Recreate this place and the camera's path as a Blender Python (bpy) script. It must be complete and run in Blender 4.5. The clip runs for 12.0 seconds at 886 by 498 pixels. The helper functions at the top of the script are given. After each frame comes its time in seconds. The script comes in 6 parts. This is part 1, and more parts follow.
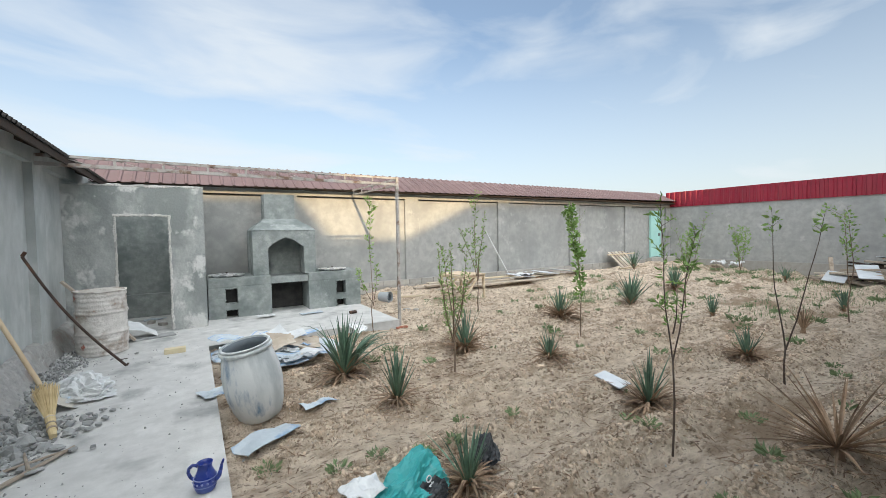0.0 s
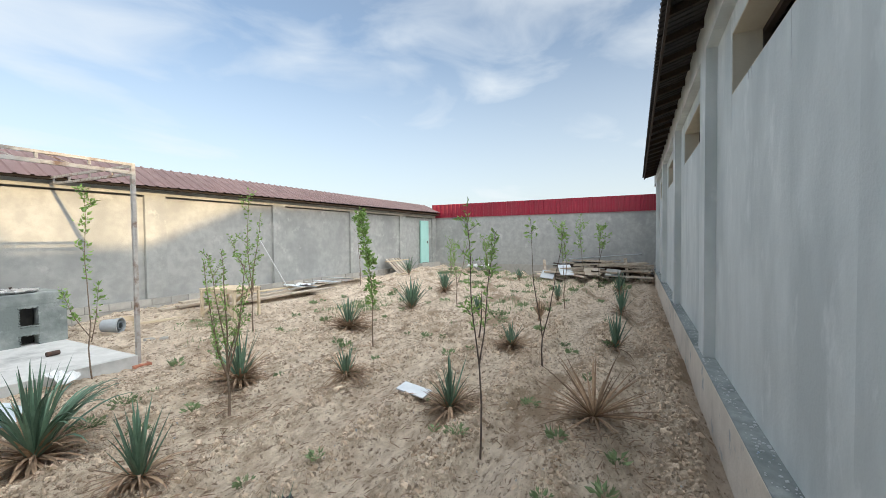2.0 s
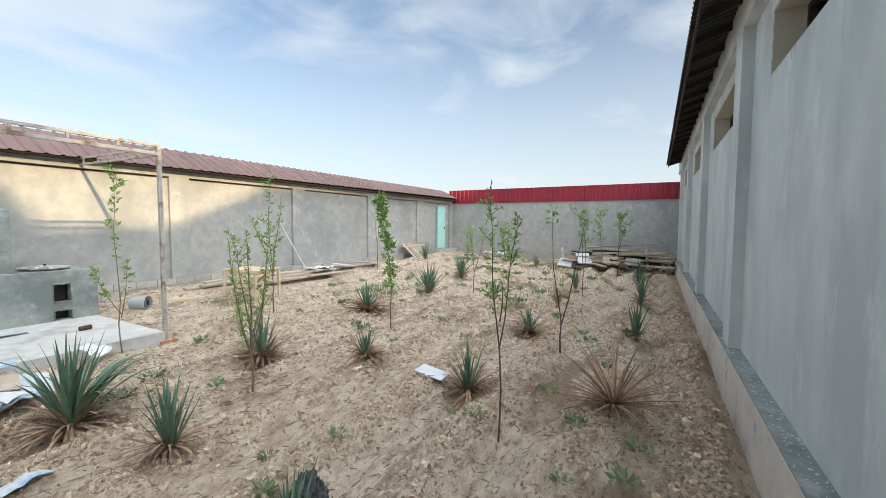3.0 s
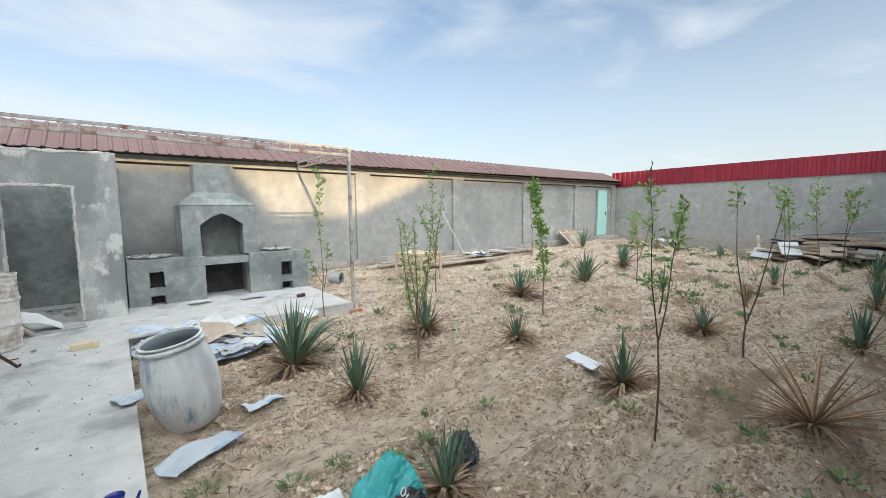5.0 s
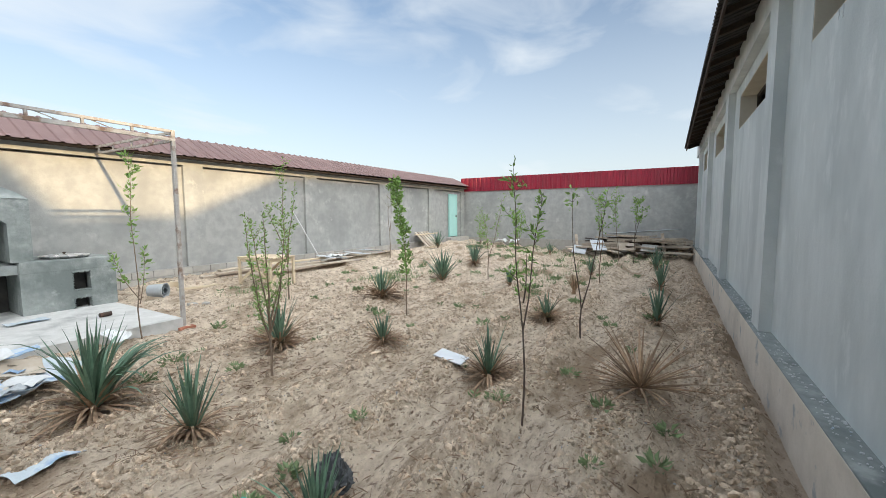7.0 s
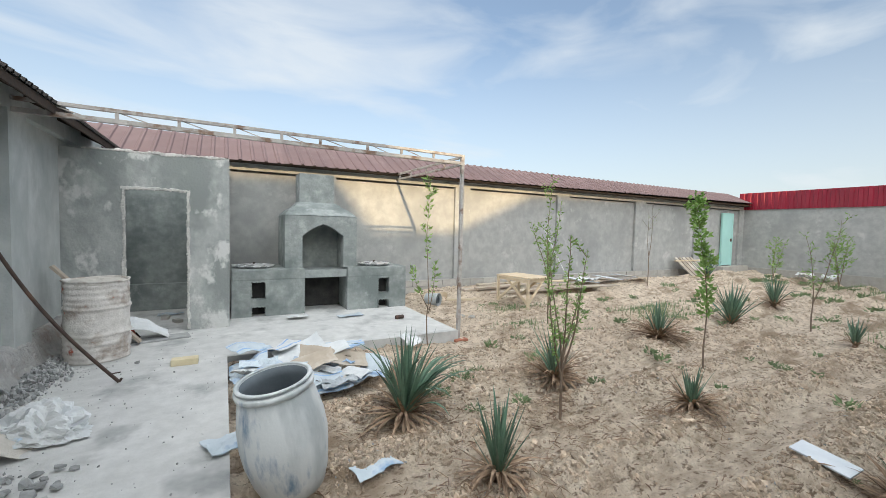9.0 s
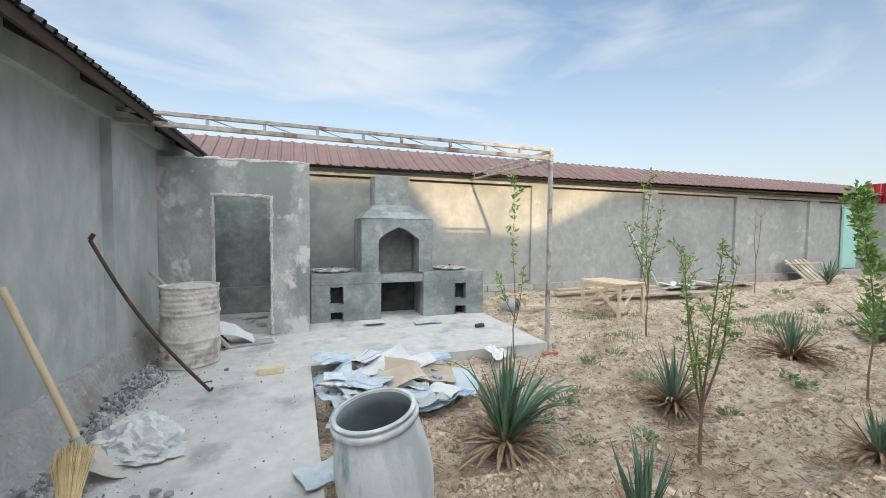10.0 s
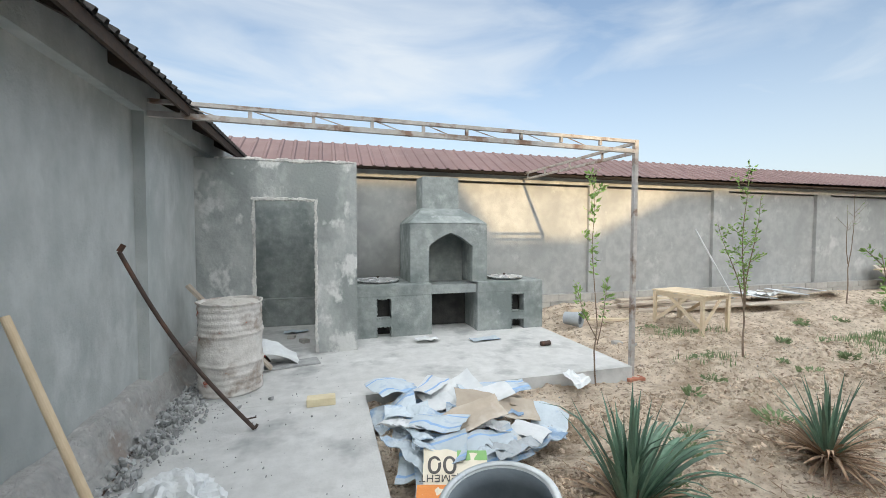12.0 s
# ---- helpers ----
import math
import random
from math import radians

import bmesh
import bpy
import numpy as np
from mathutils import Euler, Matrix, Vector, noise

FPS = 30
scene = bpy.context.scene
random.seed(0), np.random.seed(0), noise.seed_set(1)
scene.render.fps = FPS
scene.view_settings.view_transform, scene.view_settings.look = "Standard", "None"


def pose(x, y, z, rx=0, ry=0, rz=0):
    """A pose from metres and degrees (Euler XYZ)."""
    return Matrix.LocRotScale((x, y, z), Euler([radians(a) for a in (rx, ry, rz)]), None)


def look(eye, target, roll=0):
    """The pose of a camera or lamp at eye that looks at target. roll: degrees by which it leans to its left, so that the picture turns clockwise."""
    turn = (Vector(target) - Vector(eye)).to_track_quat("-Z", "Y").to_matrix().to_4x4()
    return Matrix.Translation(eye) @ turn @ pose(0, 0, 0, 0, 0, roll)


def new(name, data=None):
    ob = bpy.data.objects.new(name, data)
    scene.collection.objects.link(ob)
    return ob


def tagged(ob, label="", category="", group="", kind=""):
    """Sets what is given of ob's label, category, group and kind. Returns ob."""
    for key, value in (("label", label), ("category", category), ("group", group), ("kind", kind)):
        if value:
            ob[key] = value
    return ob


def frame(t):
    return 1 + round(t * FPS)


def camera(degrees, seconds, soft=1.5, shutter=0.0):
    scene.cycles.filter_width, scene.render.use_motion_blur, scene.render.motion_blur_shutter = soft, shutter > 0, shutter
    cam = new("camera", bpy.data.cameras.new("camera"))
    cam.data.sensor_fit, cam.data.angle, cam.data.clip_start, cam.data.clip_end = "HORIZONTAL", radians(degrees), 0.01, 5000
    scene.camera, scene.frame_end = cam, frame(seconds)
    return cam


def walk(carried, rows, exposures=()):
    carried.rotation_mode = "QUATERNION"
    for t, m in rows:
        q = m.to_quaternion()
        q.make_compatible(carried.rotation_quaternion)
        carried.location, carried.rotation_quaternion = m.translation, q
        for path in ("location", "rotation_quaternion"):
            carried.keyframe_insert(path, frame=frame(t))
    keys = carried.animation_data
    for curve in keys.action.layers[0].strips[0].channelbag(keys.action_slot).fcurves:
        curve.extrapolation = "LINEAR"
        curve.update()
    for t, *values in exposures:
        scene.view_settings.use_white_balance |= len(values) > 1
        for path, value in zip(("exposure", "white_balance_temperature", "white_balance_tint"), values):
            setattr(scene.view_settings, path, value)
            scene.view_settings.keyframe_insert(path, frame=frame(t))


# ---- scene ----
cam = camera(95.2, 12.0, soft=0.75)
PATH = [
    (0, (-0.353, -0.031, 1.595), (0.7, 1.668, 1.515), -1.0),
    (0.5, (-0.135, 0.266, 1.549), (1.204, 1.749, 1.472), -1.4),
    (1, (-0.048, 0.414, 1.549), (1.545, 1.623, 1.478), -1.2),
    (1.5, (-0.11, 0.481, 1.562), (1.619, 1.485, 1.504), -0.8),
    (2, (-0.15, 0.508, 1.57), (1.634, 1.411, 1.514), -0.6),
    (2.5, (-0.147, 0.532, 1.56), (1.64, 1.428, 1.481), -0.3),
    (3, (-0.16, 0.562, 1.544), (1.585, 1.531, 1.421), 0.3),
    (3.5, (-0.224, 0.61, 1.535), (1.422, 1.735, 1.377), 0.7),
    (3.7, (-0.254, 0.633, 1.545), (1.334, 1.837, 1.374), 0.9),
    (5.3, (-0.237, 0.412, 1.543), (0.999, 1.973, 1.36), -0.9),
    (5.5, (-0.204, 0.419, 1.525), (1.113, 1.912, 1.339), -1.0),
    (6, (-0.127, 0.45, 1.5), (1.42, 1.704, 1.308), -1.4),
    (6.5, (-0.118, 0.544, 1.504), (1.586, 1.574, 1.313), -0.8),
    (6.7, (-0.131, 0.582, 1.482), (1.601, 1.565, 1.307), -0.4),
    (8.3, (-0.073, 1.31, 1.432), (1.235, 2.818, 1.309), 1.3),
    (8.5, (-0.131, 1.367, 1.45), (1.072, 2.961, 1.338), 1.3),
    (9, (-0.225, 1.566, 1.509), (0.725, 3.323, 1.414), 1.3),
    (9.5, (-0.32, 1.835, 1.543), (0.461, 3.674, 1.453), 0.9),
    (10, (-0.34, 2.101, 1.526), (0.34, 3.98, 1.431), 0.6),
    (10.5, (-0.327, 2.411, 1.536), (0.283, 4.313, 1.44), 0.4),
    (11, (-0.358, 2.626, 1.534), (0.205, 4.542, 1.439), 0.4),
    (11.5, (-0.475, 2.814, 1.53), (0.076, 4.735, 1.446), 0.2),
    (12, (-0.55, 2.882, 1.543), (0.005, 4.802, 1.468), 0.1),
]
walk(cam, [(t, look(eye, target, roll)) for t, eye, target, roll in PATH],
     exposures=((0.0, 0.08), (1.0, 0.12), (2.0, 0.18), (3.5, 0.18), (5.3, 0.12), (6.6, 0.18), (8.4, 0.08), (9.0, 0.05), (12.0, 0.10)))

# ---- world and sun ----
SUN_WAY = Vector((0.235, 1.0, -0.306)).normalized()      # the way the sunlight travels
world = bpy.data.worlds.new("world")
scene.world = world
world.use_nodes = True


def build_sky():
    nt = world.node_tree
    nt.nodes.clear()
    N, L = nt.nodes.new, nt.links.new
    out, bg = N("ShaderNodeOutputWorld"), N("ShaderNodeBackground")
    sky = N("ShaderNodeTexSky")
    sky.sky_type = "NISHITA"
    sky.sun_disc = False
    sky.sun_elevation, sky.sun_rotation = math.asin(-SUN_WAY.z), radians(193.2)
    sky.altitude, sky.air_density, sky.dust_density, sky.ozone_density = 300, 1.0, 2.0, 1.0
    tc = N("ShaderNodeTexCoord")
    # high thin cloud, drawn out in streaks
    mp = N("ShaderNodeMapping")
    mp.inputs["Rotation"].default_value = (0.12, 0.2, radians(-20))
    mp.inputs["Scale"].default_value = (1.5, 3.0, 7.0)
    n1, n2 = N("ShaderNodeTexNoise"), N("ShaderNodeTexNoise")
    n1.inputs["Scale"].default_value, n1.inputs["Detail"].default_value, n1.inputs["Distortion"].default_value = 1.3, 7.0, 0.5
    n1.inputs["Roughness"].default_value = 0.52
    n2.inputs["Scale"].default_value, n2.inputs["Detail"].default_value = 0.6, 3.0
    ramp = N("ShaderNodeValToRGB")
    ramp.color_ramp.elements[0].position, ramp.color_ramp.elements[1].position = 0.36, 0.66
    add = N("ShaderNodeMath")
    add.operation = "MULTIPLY_ADD"
    add.inputs[1].default_value, add.inputs[2].default_value = 0.35, 0.0
    half = N("ShaderNodeMath")
    half.operation = "MULTIPLY_ADD"
    half.inputs[1].default_value = 0.65
    L(tc.outputs["Generated"], mp.inputs["Vector"])
    L(mp.outputs["Vector"], n1.inputs["Vector"])
    L(mp.outputs["Vector"], n2.inputs["Vector"])
    L(n2.outputs["Fac"], add.inputs[0])
    L(n1.outputs["Fac"], half.inputs[0])
    L(add.outputs[0], half.inputs[2])
    L(half.outputs[0], ramp.inputs["Fac"])
    # haze thickens towards the horizon
    sep = N("ShaderNodeSeparateXYZ")
    L(tc.outputs["Generated"], sep.inputs[0])
    haze = N("ShaderNodeMapRange")
    haze.inputs["From Min"].default_value, haze.inputs["From Max"].default_value = 0.0, 0.42
    haze.inputs["To Min"].default_value, haze.inputs["To Max"].default_value = 0.78, 0.15
    L(sep.outputs["Z"], haze.inputs["Value"])
    strongest = N("ShaderNodeMath")
    strongest.operation = "MAXIMUM"
    L(haze.outputs[0], strongest.inputs[0])
    cl = N("ShaderNodeMath")
    cl.operation = "MULTIPLY"
    cl.inputs[1].default_value = 0.8
    L(ramp.outputs["Color"], cl.inputs[0])
    L(cl.outputs[0], strongest.inputs[1])
    mix = N("ShaderNodeMix")
    mix.data_type = "RGBA"
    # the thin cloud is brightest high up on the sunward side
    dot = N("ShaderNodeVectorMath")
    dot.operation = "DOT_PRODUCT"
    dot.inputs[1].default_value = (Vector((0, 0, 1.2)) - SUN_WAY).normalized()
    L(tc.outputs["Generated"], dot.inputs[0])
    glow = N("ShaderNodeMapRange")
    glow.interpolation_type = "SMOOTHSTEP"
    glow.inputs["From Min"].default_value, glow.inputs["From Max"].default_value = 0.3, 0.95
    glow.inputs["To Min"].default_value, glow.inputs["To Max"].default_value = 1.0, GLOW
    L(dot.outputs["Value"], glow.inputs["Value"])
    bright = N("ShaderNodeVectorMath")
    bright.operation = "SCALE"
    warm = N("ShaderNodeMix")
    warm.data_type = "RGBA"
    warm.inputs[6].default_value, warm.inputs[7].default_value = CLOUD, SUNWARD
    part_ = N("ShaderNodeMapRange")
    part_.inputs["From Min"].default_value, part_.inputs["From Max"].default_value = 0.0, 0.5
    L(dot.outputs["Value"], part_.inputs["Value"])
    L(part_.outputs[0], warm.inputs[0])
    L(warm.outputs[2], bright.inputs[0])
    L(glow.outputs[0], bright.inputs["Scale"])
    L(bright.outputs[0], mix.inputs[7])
    L(strongest.outputs[0], mix.inputs[0])
    scale = N("ShaderNodeMix")
    scale.data_type, scale.blend_type = "RGBA", "MULTIPLY"
    scale.inputs[0].default_value = 1.0
    scale.inputs[7].default_value = SKY_TINT
    L(sky.outputs[0], scale.inputs[6])
    L(scale.outputs[2], mix.inputs[6])
    L(mix.outputs[2], bg.inputs["Color"])
    bg.inputs["Strength"].default_value = SKY_STRENGTH
    L(bg.outputs[0], out.inputs[0])


SKY_STRENGTH = 0.15
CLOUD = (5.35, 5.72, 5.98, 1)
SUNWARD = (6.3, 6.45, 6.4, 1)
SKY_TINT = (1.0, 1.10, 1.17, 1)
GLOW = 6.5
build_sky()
sun = new("sun", bpy.data.lights.new("sun", "SUN"))
sun.data.energy, sun.data.angle, sun.data.color = 4.7, radians(0.6), (1.0, 0.74, 0.42)
sun.matrix_world = look((0, 0, 30), Vector((0, 0, 30)) + SUN_WAY)
scene.view_settings.exposure = 0.02


# ---- materials ----
def surface(name, c1, c2, scale=6.0, rough=0.85, bump=0.25, bscale=60.0, c3=None, s3=1.2, lo3=0.5, hi3=0.7,
            metal=0.0, stretch=(1, 1, 1), spread=0.0, lo=0.3, hi=0.7, depth=0.01, c4=None, s4=3.0, lo4=0.62, hi4=0.66, spec=0.3, island=0.0, moist=None):
    """Two tones by a fine noise, a third in patches, a fourth in sharper marks, and relief."""
    m = bpy.data.materials.new(name)
    m.use_nodes = True
    nt = m.node_tree
    N, L = nt.nodes.new, nt.links.new
    b = nt.nodes["Principled BSDF"]
    tc, mp = N("ShaderNodeTexCoord"), N("ShaderNodeMapping")
    mp.inputs["Scale"].default_value = stretch
    L(tc.outputs["Object"], mp.inputs["Vector"])
    where = mp.outputs["Vector"]

    def field(s, detail, a, z, vec):
        n, r = N("ShaderNodeTexNoise"), N("ShaderNodeMapRange")
        n.inputs["Scale"].default_value, n.inputs["Detail"].default_value = s, detail
        n.inputs["Roughness"].default_value = 0.6
        r.inputs["From Min"].default_value, r.inputs["From Max"].default_value = a, z
        L(vec, n.inputs["Vector"])
        L(n.outputs["Fac"], r.inputs["Value"])
        return r.outputs[0], n.outputs["Fac"]

    def blend(fac, one, two):
        x = N("ShaderNodeMix")
        x.data_type = "RGBA"
        L(fac, x.inputs[0])
        for k, v in ((6, one), (7, two)):
            if isinstance(v, tuple):
                x.inputs[k].default_value = (*v, 1)
            else:
                L(v, x.inputs[k])
        return x.outputs[2]

    f1, _ = field(scale, 5, lo, hi, where)
    col = blend(f1, c1, c2)
    if c3:
        f3, _ = field(s3, 4, lo3, hi3, where)
        col = blend(f3, col, c3)
    if c4:
        f4, _ = field(s4, 6, lo4, hi4, where)
        col = blend(f4, col, c4)
    if spread:
        info, hsv, rng = N("ShaderNodeObjectInfo"), N("ShaderNodeHueSaturation"), N("ShaderNodeMapRange")
        rng.inputs["To Min"].default_value, rng.inputs["To Max"].default_value = 1 - spread, 1 + spread
        L(info.outputs["Random"], rng.inputs["Value"])
        L(rng.outputs[0], hsv.inputs["Value"])
        L(col, hsv.inputs["Color"])
        col = hsv.outputs["Color"]
    if island:
        geo, hsv, rng = N("ShaderNodeNewGeometry"), N("ShaderNodeHueSaturation"), N("ShaderNodeMapRange")
        rng.inputs["To Min"].default_value, rng.inputs["To Max"].default_value = 1 - island, 1 + island
        L(geo.outputs["Random Per Island"], rng.inputs["Value"])
        L(rng.outputs[0], hsv.inputs["Value"])
        L(col, hsv.inputs["Color"])
        col = hsv.outputs["Color"]
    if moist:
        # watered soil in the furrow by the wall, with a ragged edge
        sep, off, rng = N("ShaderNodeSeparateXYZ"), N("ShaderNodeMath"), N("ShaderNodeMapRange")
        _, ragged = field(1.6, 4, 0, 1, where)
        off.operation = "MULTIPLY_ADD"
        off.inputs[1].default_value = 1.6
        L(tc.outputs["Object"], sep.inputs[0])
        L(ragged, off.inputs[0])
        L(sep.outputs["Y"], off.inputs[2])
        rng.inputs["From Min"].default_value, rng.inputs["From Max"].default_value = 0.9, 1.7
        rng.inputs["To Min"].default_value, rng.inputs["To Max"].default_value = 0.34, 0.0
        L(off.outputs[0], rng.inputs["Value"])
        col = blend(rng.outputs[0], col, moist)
    L(col, b.inputs["Base Color"])
    _, fb = field(bscale, 6, 0, 1, tc.outputs["Object"])
    bp = N("ShaderNodeBump")
    bp.inputs["Strength"].default_value, bp.inputs["Distance"].default_value = bump, depth
    L(fb, bp.inputs["Height"])
    L(bp.outputs[0], b.inputs["Normal"])
    rr = N("ShaderNodeMapRange")
    rr.inputs["To Min"].default_value, rr.inputs["To Max"].default_value = max(0.03, rough - 0.12), min(1, rough + 0.1)
    L(f1, rr.inputs["Value"])
    L(rr.outputs[0], b.inputs["Roughness"])
    b.inputs["Metallic"].default_value = metal
    b.inputs["Specular IOR Level"].default_value = spec
    return m


M_PLASTER = surface("cement_plaster", (0.42, 0.44, 0.43), (0.52, 0.54, 0.53), 5, 0.92, 0.6, 26, c3=(0.345, 0.37, 0.362), s3=1.0, lo3=0.46, hi3=0.66, c4=(0.58, 0.598, 0.585), s4=2.1, lo4=0.58, hi4=0.74, stretch=(1, 1.2, 0.7), lo=0.36, hi=0.66)
M_BOOTH = surface("patched_plaster", (0.33, 0.345, 0.335), (0.45, 0.465, 0.45), 5, 0.94, 0.9, 24, c3=(0.25, 0.27, 0.262), s3=1.4, lo3=0.48, hi3=0.60, c4=(0.60, 0.605, 0.585), s4=2.7, lo4=0.535, hi4=0.60, stretch=(1, 1, 0.7), lo=0.38, hi=0.62)
M_CHIP = surface("broken_mortar", (0.50, 0.49, 0.465), (0.68, 0.665, 0.635), 14, 0.96, 0.9, 40, c3=(0.36, 0.355, 0.34), s3=6)
M_FENCE = surface("fence_plaster", (0.35, 0.355, 0.343), (0.43, 0.433, 0.418), 5, 0.92, 0.4, 40, c3=(0.29, 0.297, 0.288), s3=0.6, c4=(0.52, 0.52, 0.50), s4=1.7, lo4=0.6, hi4=0.70, lo=0.38, hi=0.62)
M_SMOOTH = surface("float_plaster", (0.585, 0.615, 0.605), (0.67, 0.70, 0.69), 3.0, 0.75, 0.3, 40, c3=(0.51, 0.545, 0.54), s3=0.9, lo3=0.46, hi3=0.62, c4=(0.75, 0.77, 0.76), s4=2.6, lo4=0.60, hi4=0.74, stretch=(1.5, 1, 0.6), lo=0.36, hi=0.66)
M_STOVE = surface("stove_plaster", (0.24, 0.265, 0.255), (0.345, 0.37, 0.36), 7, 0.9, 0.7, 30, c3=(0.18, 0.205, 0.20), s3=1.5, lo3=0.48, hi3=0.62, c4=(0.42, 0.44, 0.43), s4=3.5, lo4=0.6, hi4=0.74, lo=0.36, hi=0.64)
M_SLAB = surface("concrete_slab", (0.50, 0.50, 0.485), (0.60, 0.598, 0.582), 7, 0.9, 0.5, 45, c3=(0.34, 0.345, 0.338), s3=1.6, lo3=0.53, hi3=0.68, lo=0.34, hi=0.66, c4=(0.655, 0.652, 0.635), s4=2.0, lo4=0.56, hi4=0.72)
M_ROUGH = surface("rough_concrete", (0.33, 0.325, 0.31), (0.45, 0.44, 0.42), 9, 0.95, 0.9, 22, c3=(0.27, 0.27, 0.265), s3=2, depth=0.03)
M_FOOTING = surface("crumbling_footing", (0.36, 0.355, 0.34), (0.50, 0.49, 0.47), 11, 0.96, 1.0, 26, c3=(0.35, 0.30, 0.265), s3=2.6, lo3=0.52, hi3=0.66, c4=(0.58, 0.57, 0.55), s4=9, lo4=0.58, hi4=0.68, depth=0.03)
M_PLINTH = surface("bare_plinth", (0.65, 0.575, 0.49), (0.74, 0.665, 0.575), 5, 0.95, 0.7, 30, c3=(0.56, 0.495, 0.42), s3=1.4, c4=(0.42, 0.415, 0.40), s4=4, lo4=0.6, hi4=0.66)
M_BLOCK = surface("plinth_block", (0.38, 0.36, 0.33), (0.47, 0.45, 0.41), 7, 0.95, 0.5, 40, spread=0.12)
M_CREAM = surface("cream_reveal", (0.62, 0.56, 0.45), (0.7, 0.65, 0.54), 5, 0.9, 0.2, 50)
# c4: fine dark flecks in the colour stand in for shade between crumbs
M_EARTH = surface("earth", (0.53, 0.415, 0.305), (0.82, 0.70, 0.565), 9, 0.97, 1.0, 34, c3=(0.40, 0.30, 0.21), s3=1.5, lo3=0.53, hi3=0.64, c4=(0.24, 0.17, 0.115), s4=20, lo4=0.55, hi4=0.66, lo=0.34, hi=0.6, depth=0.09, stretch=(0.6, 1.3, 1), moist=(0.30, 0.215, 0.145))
M_CLOD = surface("clod", (0.46, 0.355, 0.26), (0.70, 0.58, 0.455), 10, 0.97, 0.9, 50, c3=(0.36, 0.265, 0.185), s3=3, depth=0.02, island=0.36)
M_RED = surface("red_sheet_metal", (0.26, 0.013, 0.032), (0.33, 0.022, 0.045), 3, 0.4, 0.05, 20, c3=(0.24, 0.025, 0.04), s3=0.8, spread=0.06, spec=0.5)
M_BROWNROOF = surface("maroon_roof_metal", (0.115, 0.080, 0.088), (0.15, 0.108, 0.117), 3, 0.5, 0.08, 30, c3=(0.18, 0.142, 0.152), s3=0.8, spread=0.08, spec=0.45)
M_OLDROOF = surface("old_roof_sheet", (0.04, 0.036, 0.034), (0.075, 0.068, 0.064), 5, 0.85, 0.3, 30, spread=0.1)
M_DARKWOOD = surface("dark_rafter_wood", (0.04, 0.03, 0.024), (0.075, 0.052, 0.04), 4, 0.9, 0.3, 40, stretch=(1, 6, 6))
M_ROOM_SHADE = surface("room_shade", (0.02, 0.02, 0.02), (0.04, 0.04, 0.04), 4)
M_STEEL = surface("weathered_steel", (0.34, 0.31, 0.285), (0.54, 0.52, 0.495), 9, 0.7, 0.3, 40, c3=(0.22, 0.145, 0.105), s3=5, lo3=0.52, hi3=0.64, metal=0.1)
M_MINT = surface("mint_paint", (0.40, 0.70, 0.65), (0.46, 0.76, 0.71), 3, 0.5, 0.05, 30)


M_LEAF = surface("yucca_leaf", (0.075, 0.145, 0.095), (0.17, 0.27, 0.19), 6, 0.5, 0.1, 60, spread=0.35, spec=0.45)
M_LEAFDRY = surface("dry_leaf", (0.22, 0.135, 0.085), (0.46, 0.34, 0.235), 8, 0.9, 0.2, 60, c3=(0.13, 0.075, 0.05), s3=3, spread=0.4)
M_TREELEAF = surface("young_leaf", (0.16, 0.29, 0.07), (0.26, 0.40, 0.12), 9, 0.6, 0.1, 60, c3=(0.31, 0.44, 0.15), s3=4)
M_BARK = surface("sapling_bark", (0.16, 0.11, 0.075), (0.26, 0.20, 0.15), 20, 0.9, 0.4, 60)
M_DARKBARK = surface("dark_bark", (0.075, 0.055, 0.045), (0.13, 0.10, 0.08), 20, 0.9, 0.4, 60)
M_WEED = surface("weed_leaf", (0.15, 0.215, 0.10), (0.25, 0.32, 0.165), 9, 0.8, 0.2, 60, spread=0.2)
M_SACK = surface("pale_blue_sack", (0.46, 0.53, 0.58), (0.60, 0.66, 0.70), 5, 0.7, 0.4, 50, spread=0.16, c3=(0.28, 0.40, 0.56), s3=3.5, lo3=0.52, hi3=0.62, c4=(0.55, 0.5, 0.43), s4=6, lo4=0.62, hi4=0.72)
M_STRIPE = surface("blue_stripe", (0.24, 0.40, 0.64), (0.34, 0.50, 0.72), 6, 0.7, 0.3, 50)
M_WHITE = surface("white_sack", (0.60, 0.62, 0.63), (0.74, 0.755, 0.755), 6, 0.75, 0.4, 50, spread=0.1, c3=(0.5, 0.51, 0.5), s3=3, c4=(0.5, 0.62, 0.74), s4=3.0, lo4=0.64, hi4=0.68)
M_KRAFT = surface("kraft_paper", (0.38, 0.32, 0.255), (0.49, 0.425, 0.345), 5, 0.9, 0.2, 50, spread=0.12, c3=(0.58, 0.54, 0.48), s3=3)
M_TEAL = surface("teal_sack", (0.03, 0.30, 0.31), (0.05, 0.40, 0.40), 4, 0.5, 0.2, 60, c3=(0.25, 0.5, 0.5), s3=5, lo3=0.6, hi3=0.72, spec=0.5)
M_BLACK = surface("black_plastic", (0.015, 0.017, 0.02), (0.04, 0.045, 0.05), 5, 0.4, 0.3, 40, spec=0.5)
M_ORANGE = surface("orange_print", (0.72, 0.25, 0.07), (0.8, 0.33, 0.1), 5, 0.7)
M_INK = surface("dark_print", (0.09, 0.085, 0.08), (0.13, 0.12, 0.11), 9, 0.8)
M_GREENPR = surface("green_print", (0.2, 0.42, 0.15), (0.3, 0.5, 0.2), 5, 0.7)
M_CREAMBAG = surface("cream_sack", (0.72, 0.64, 0.5), (0.8, 0.73, 0.6), 5, 0.75, 0.3, 60)
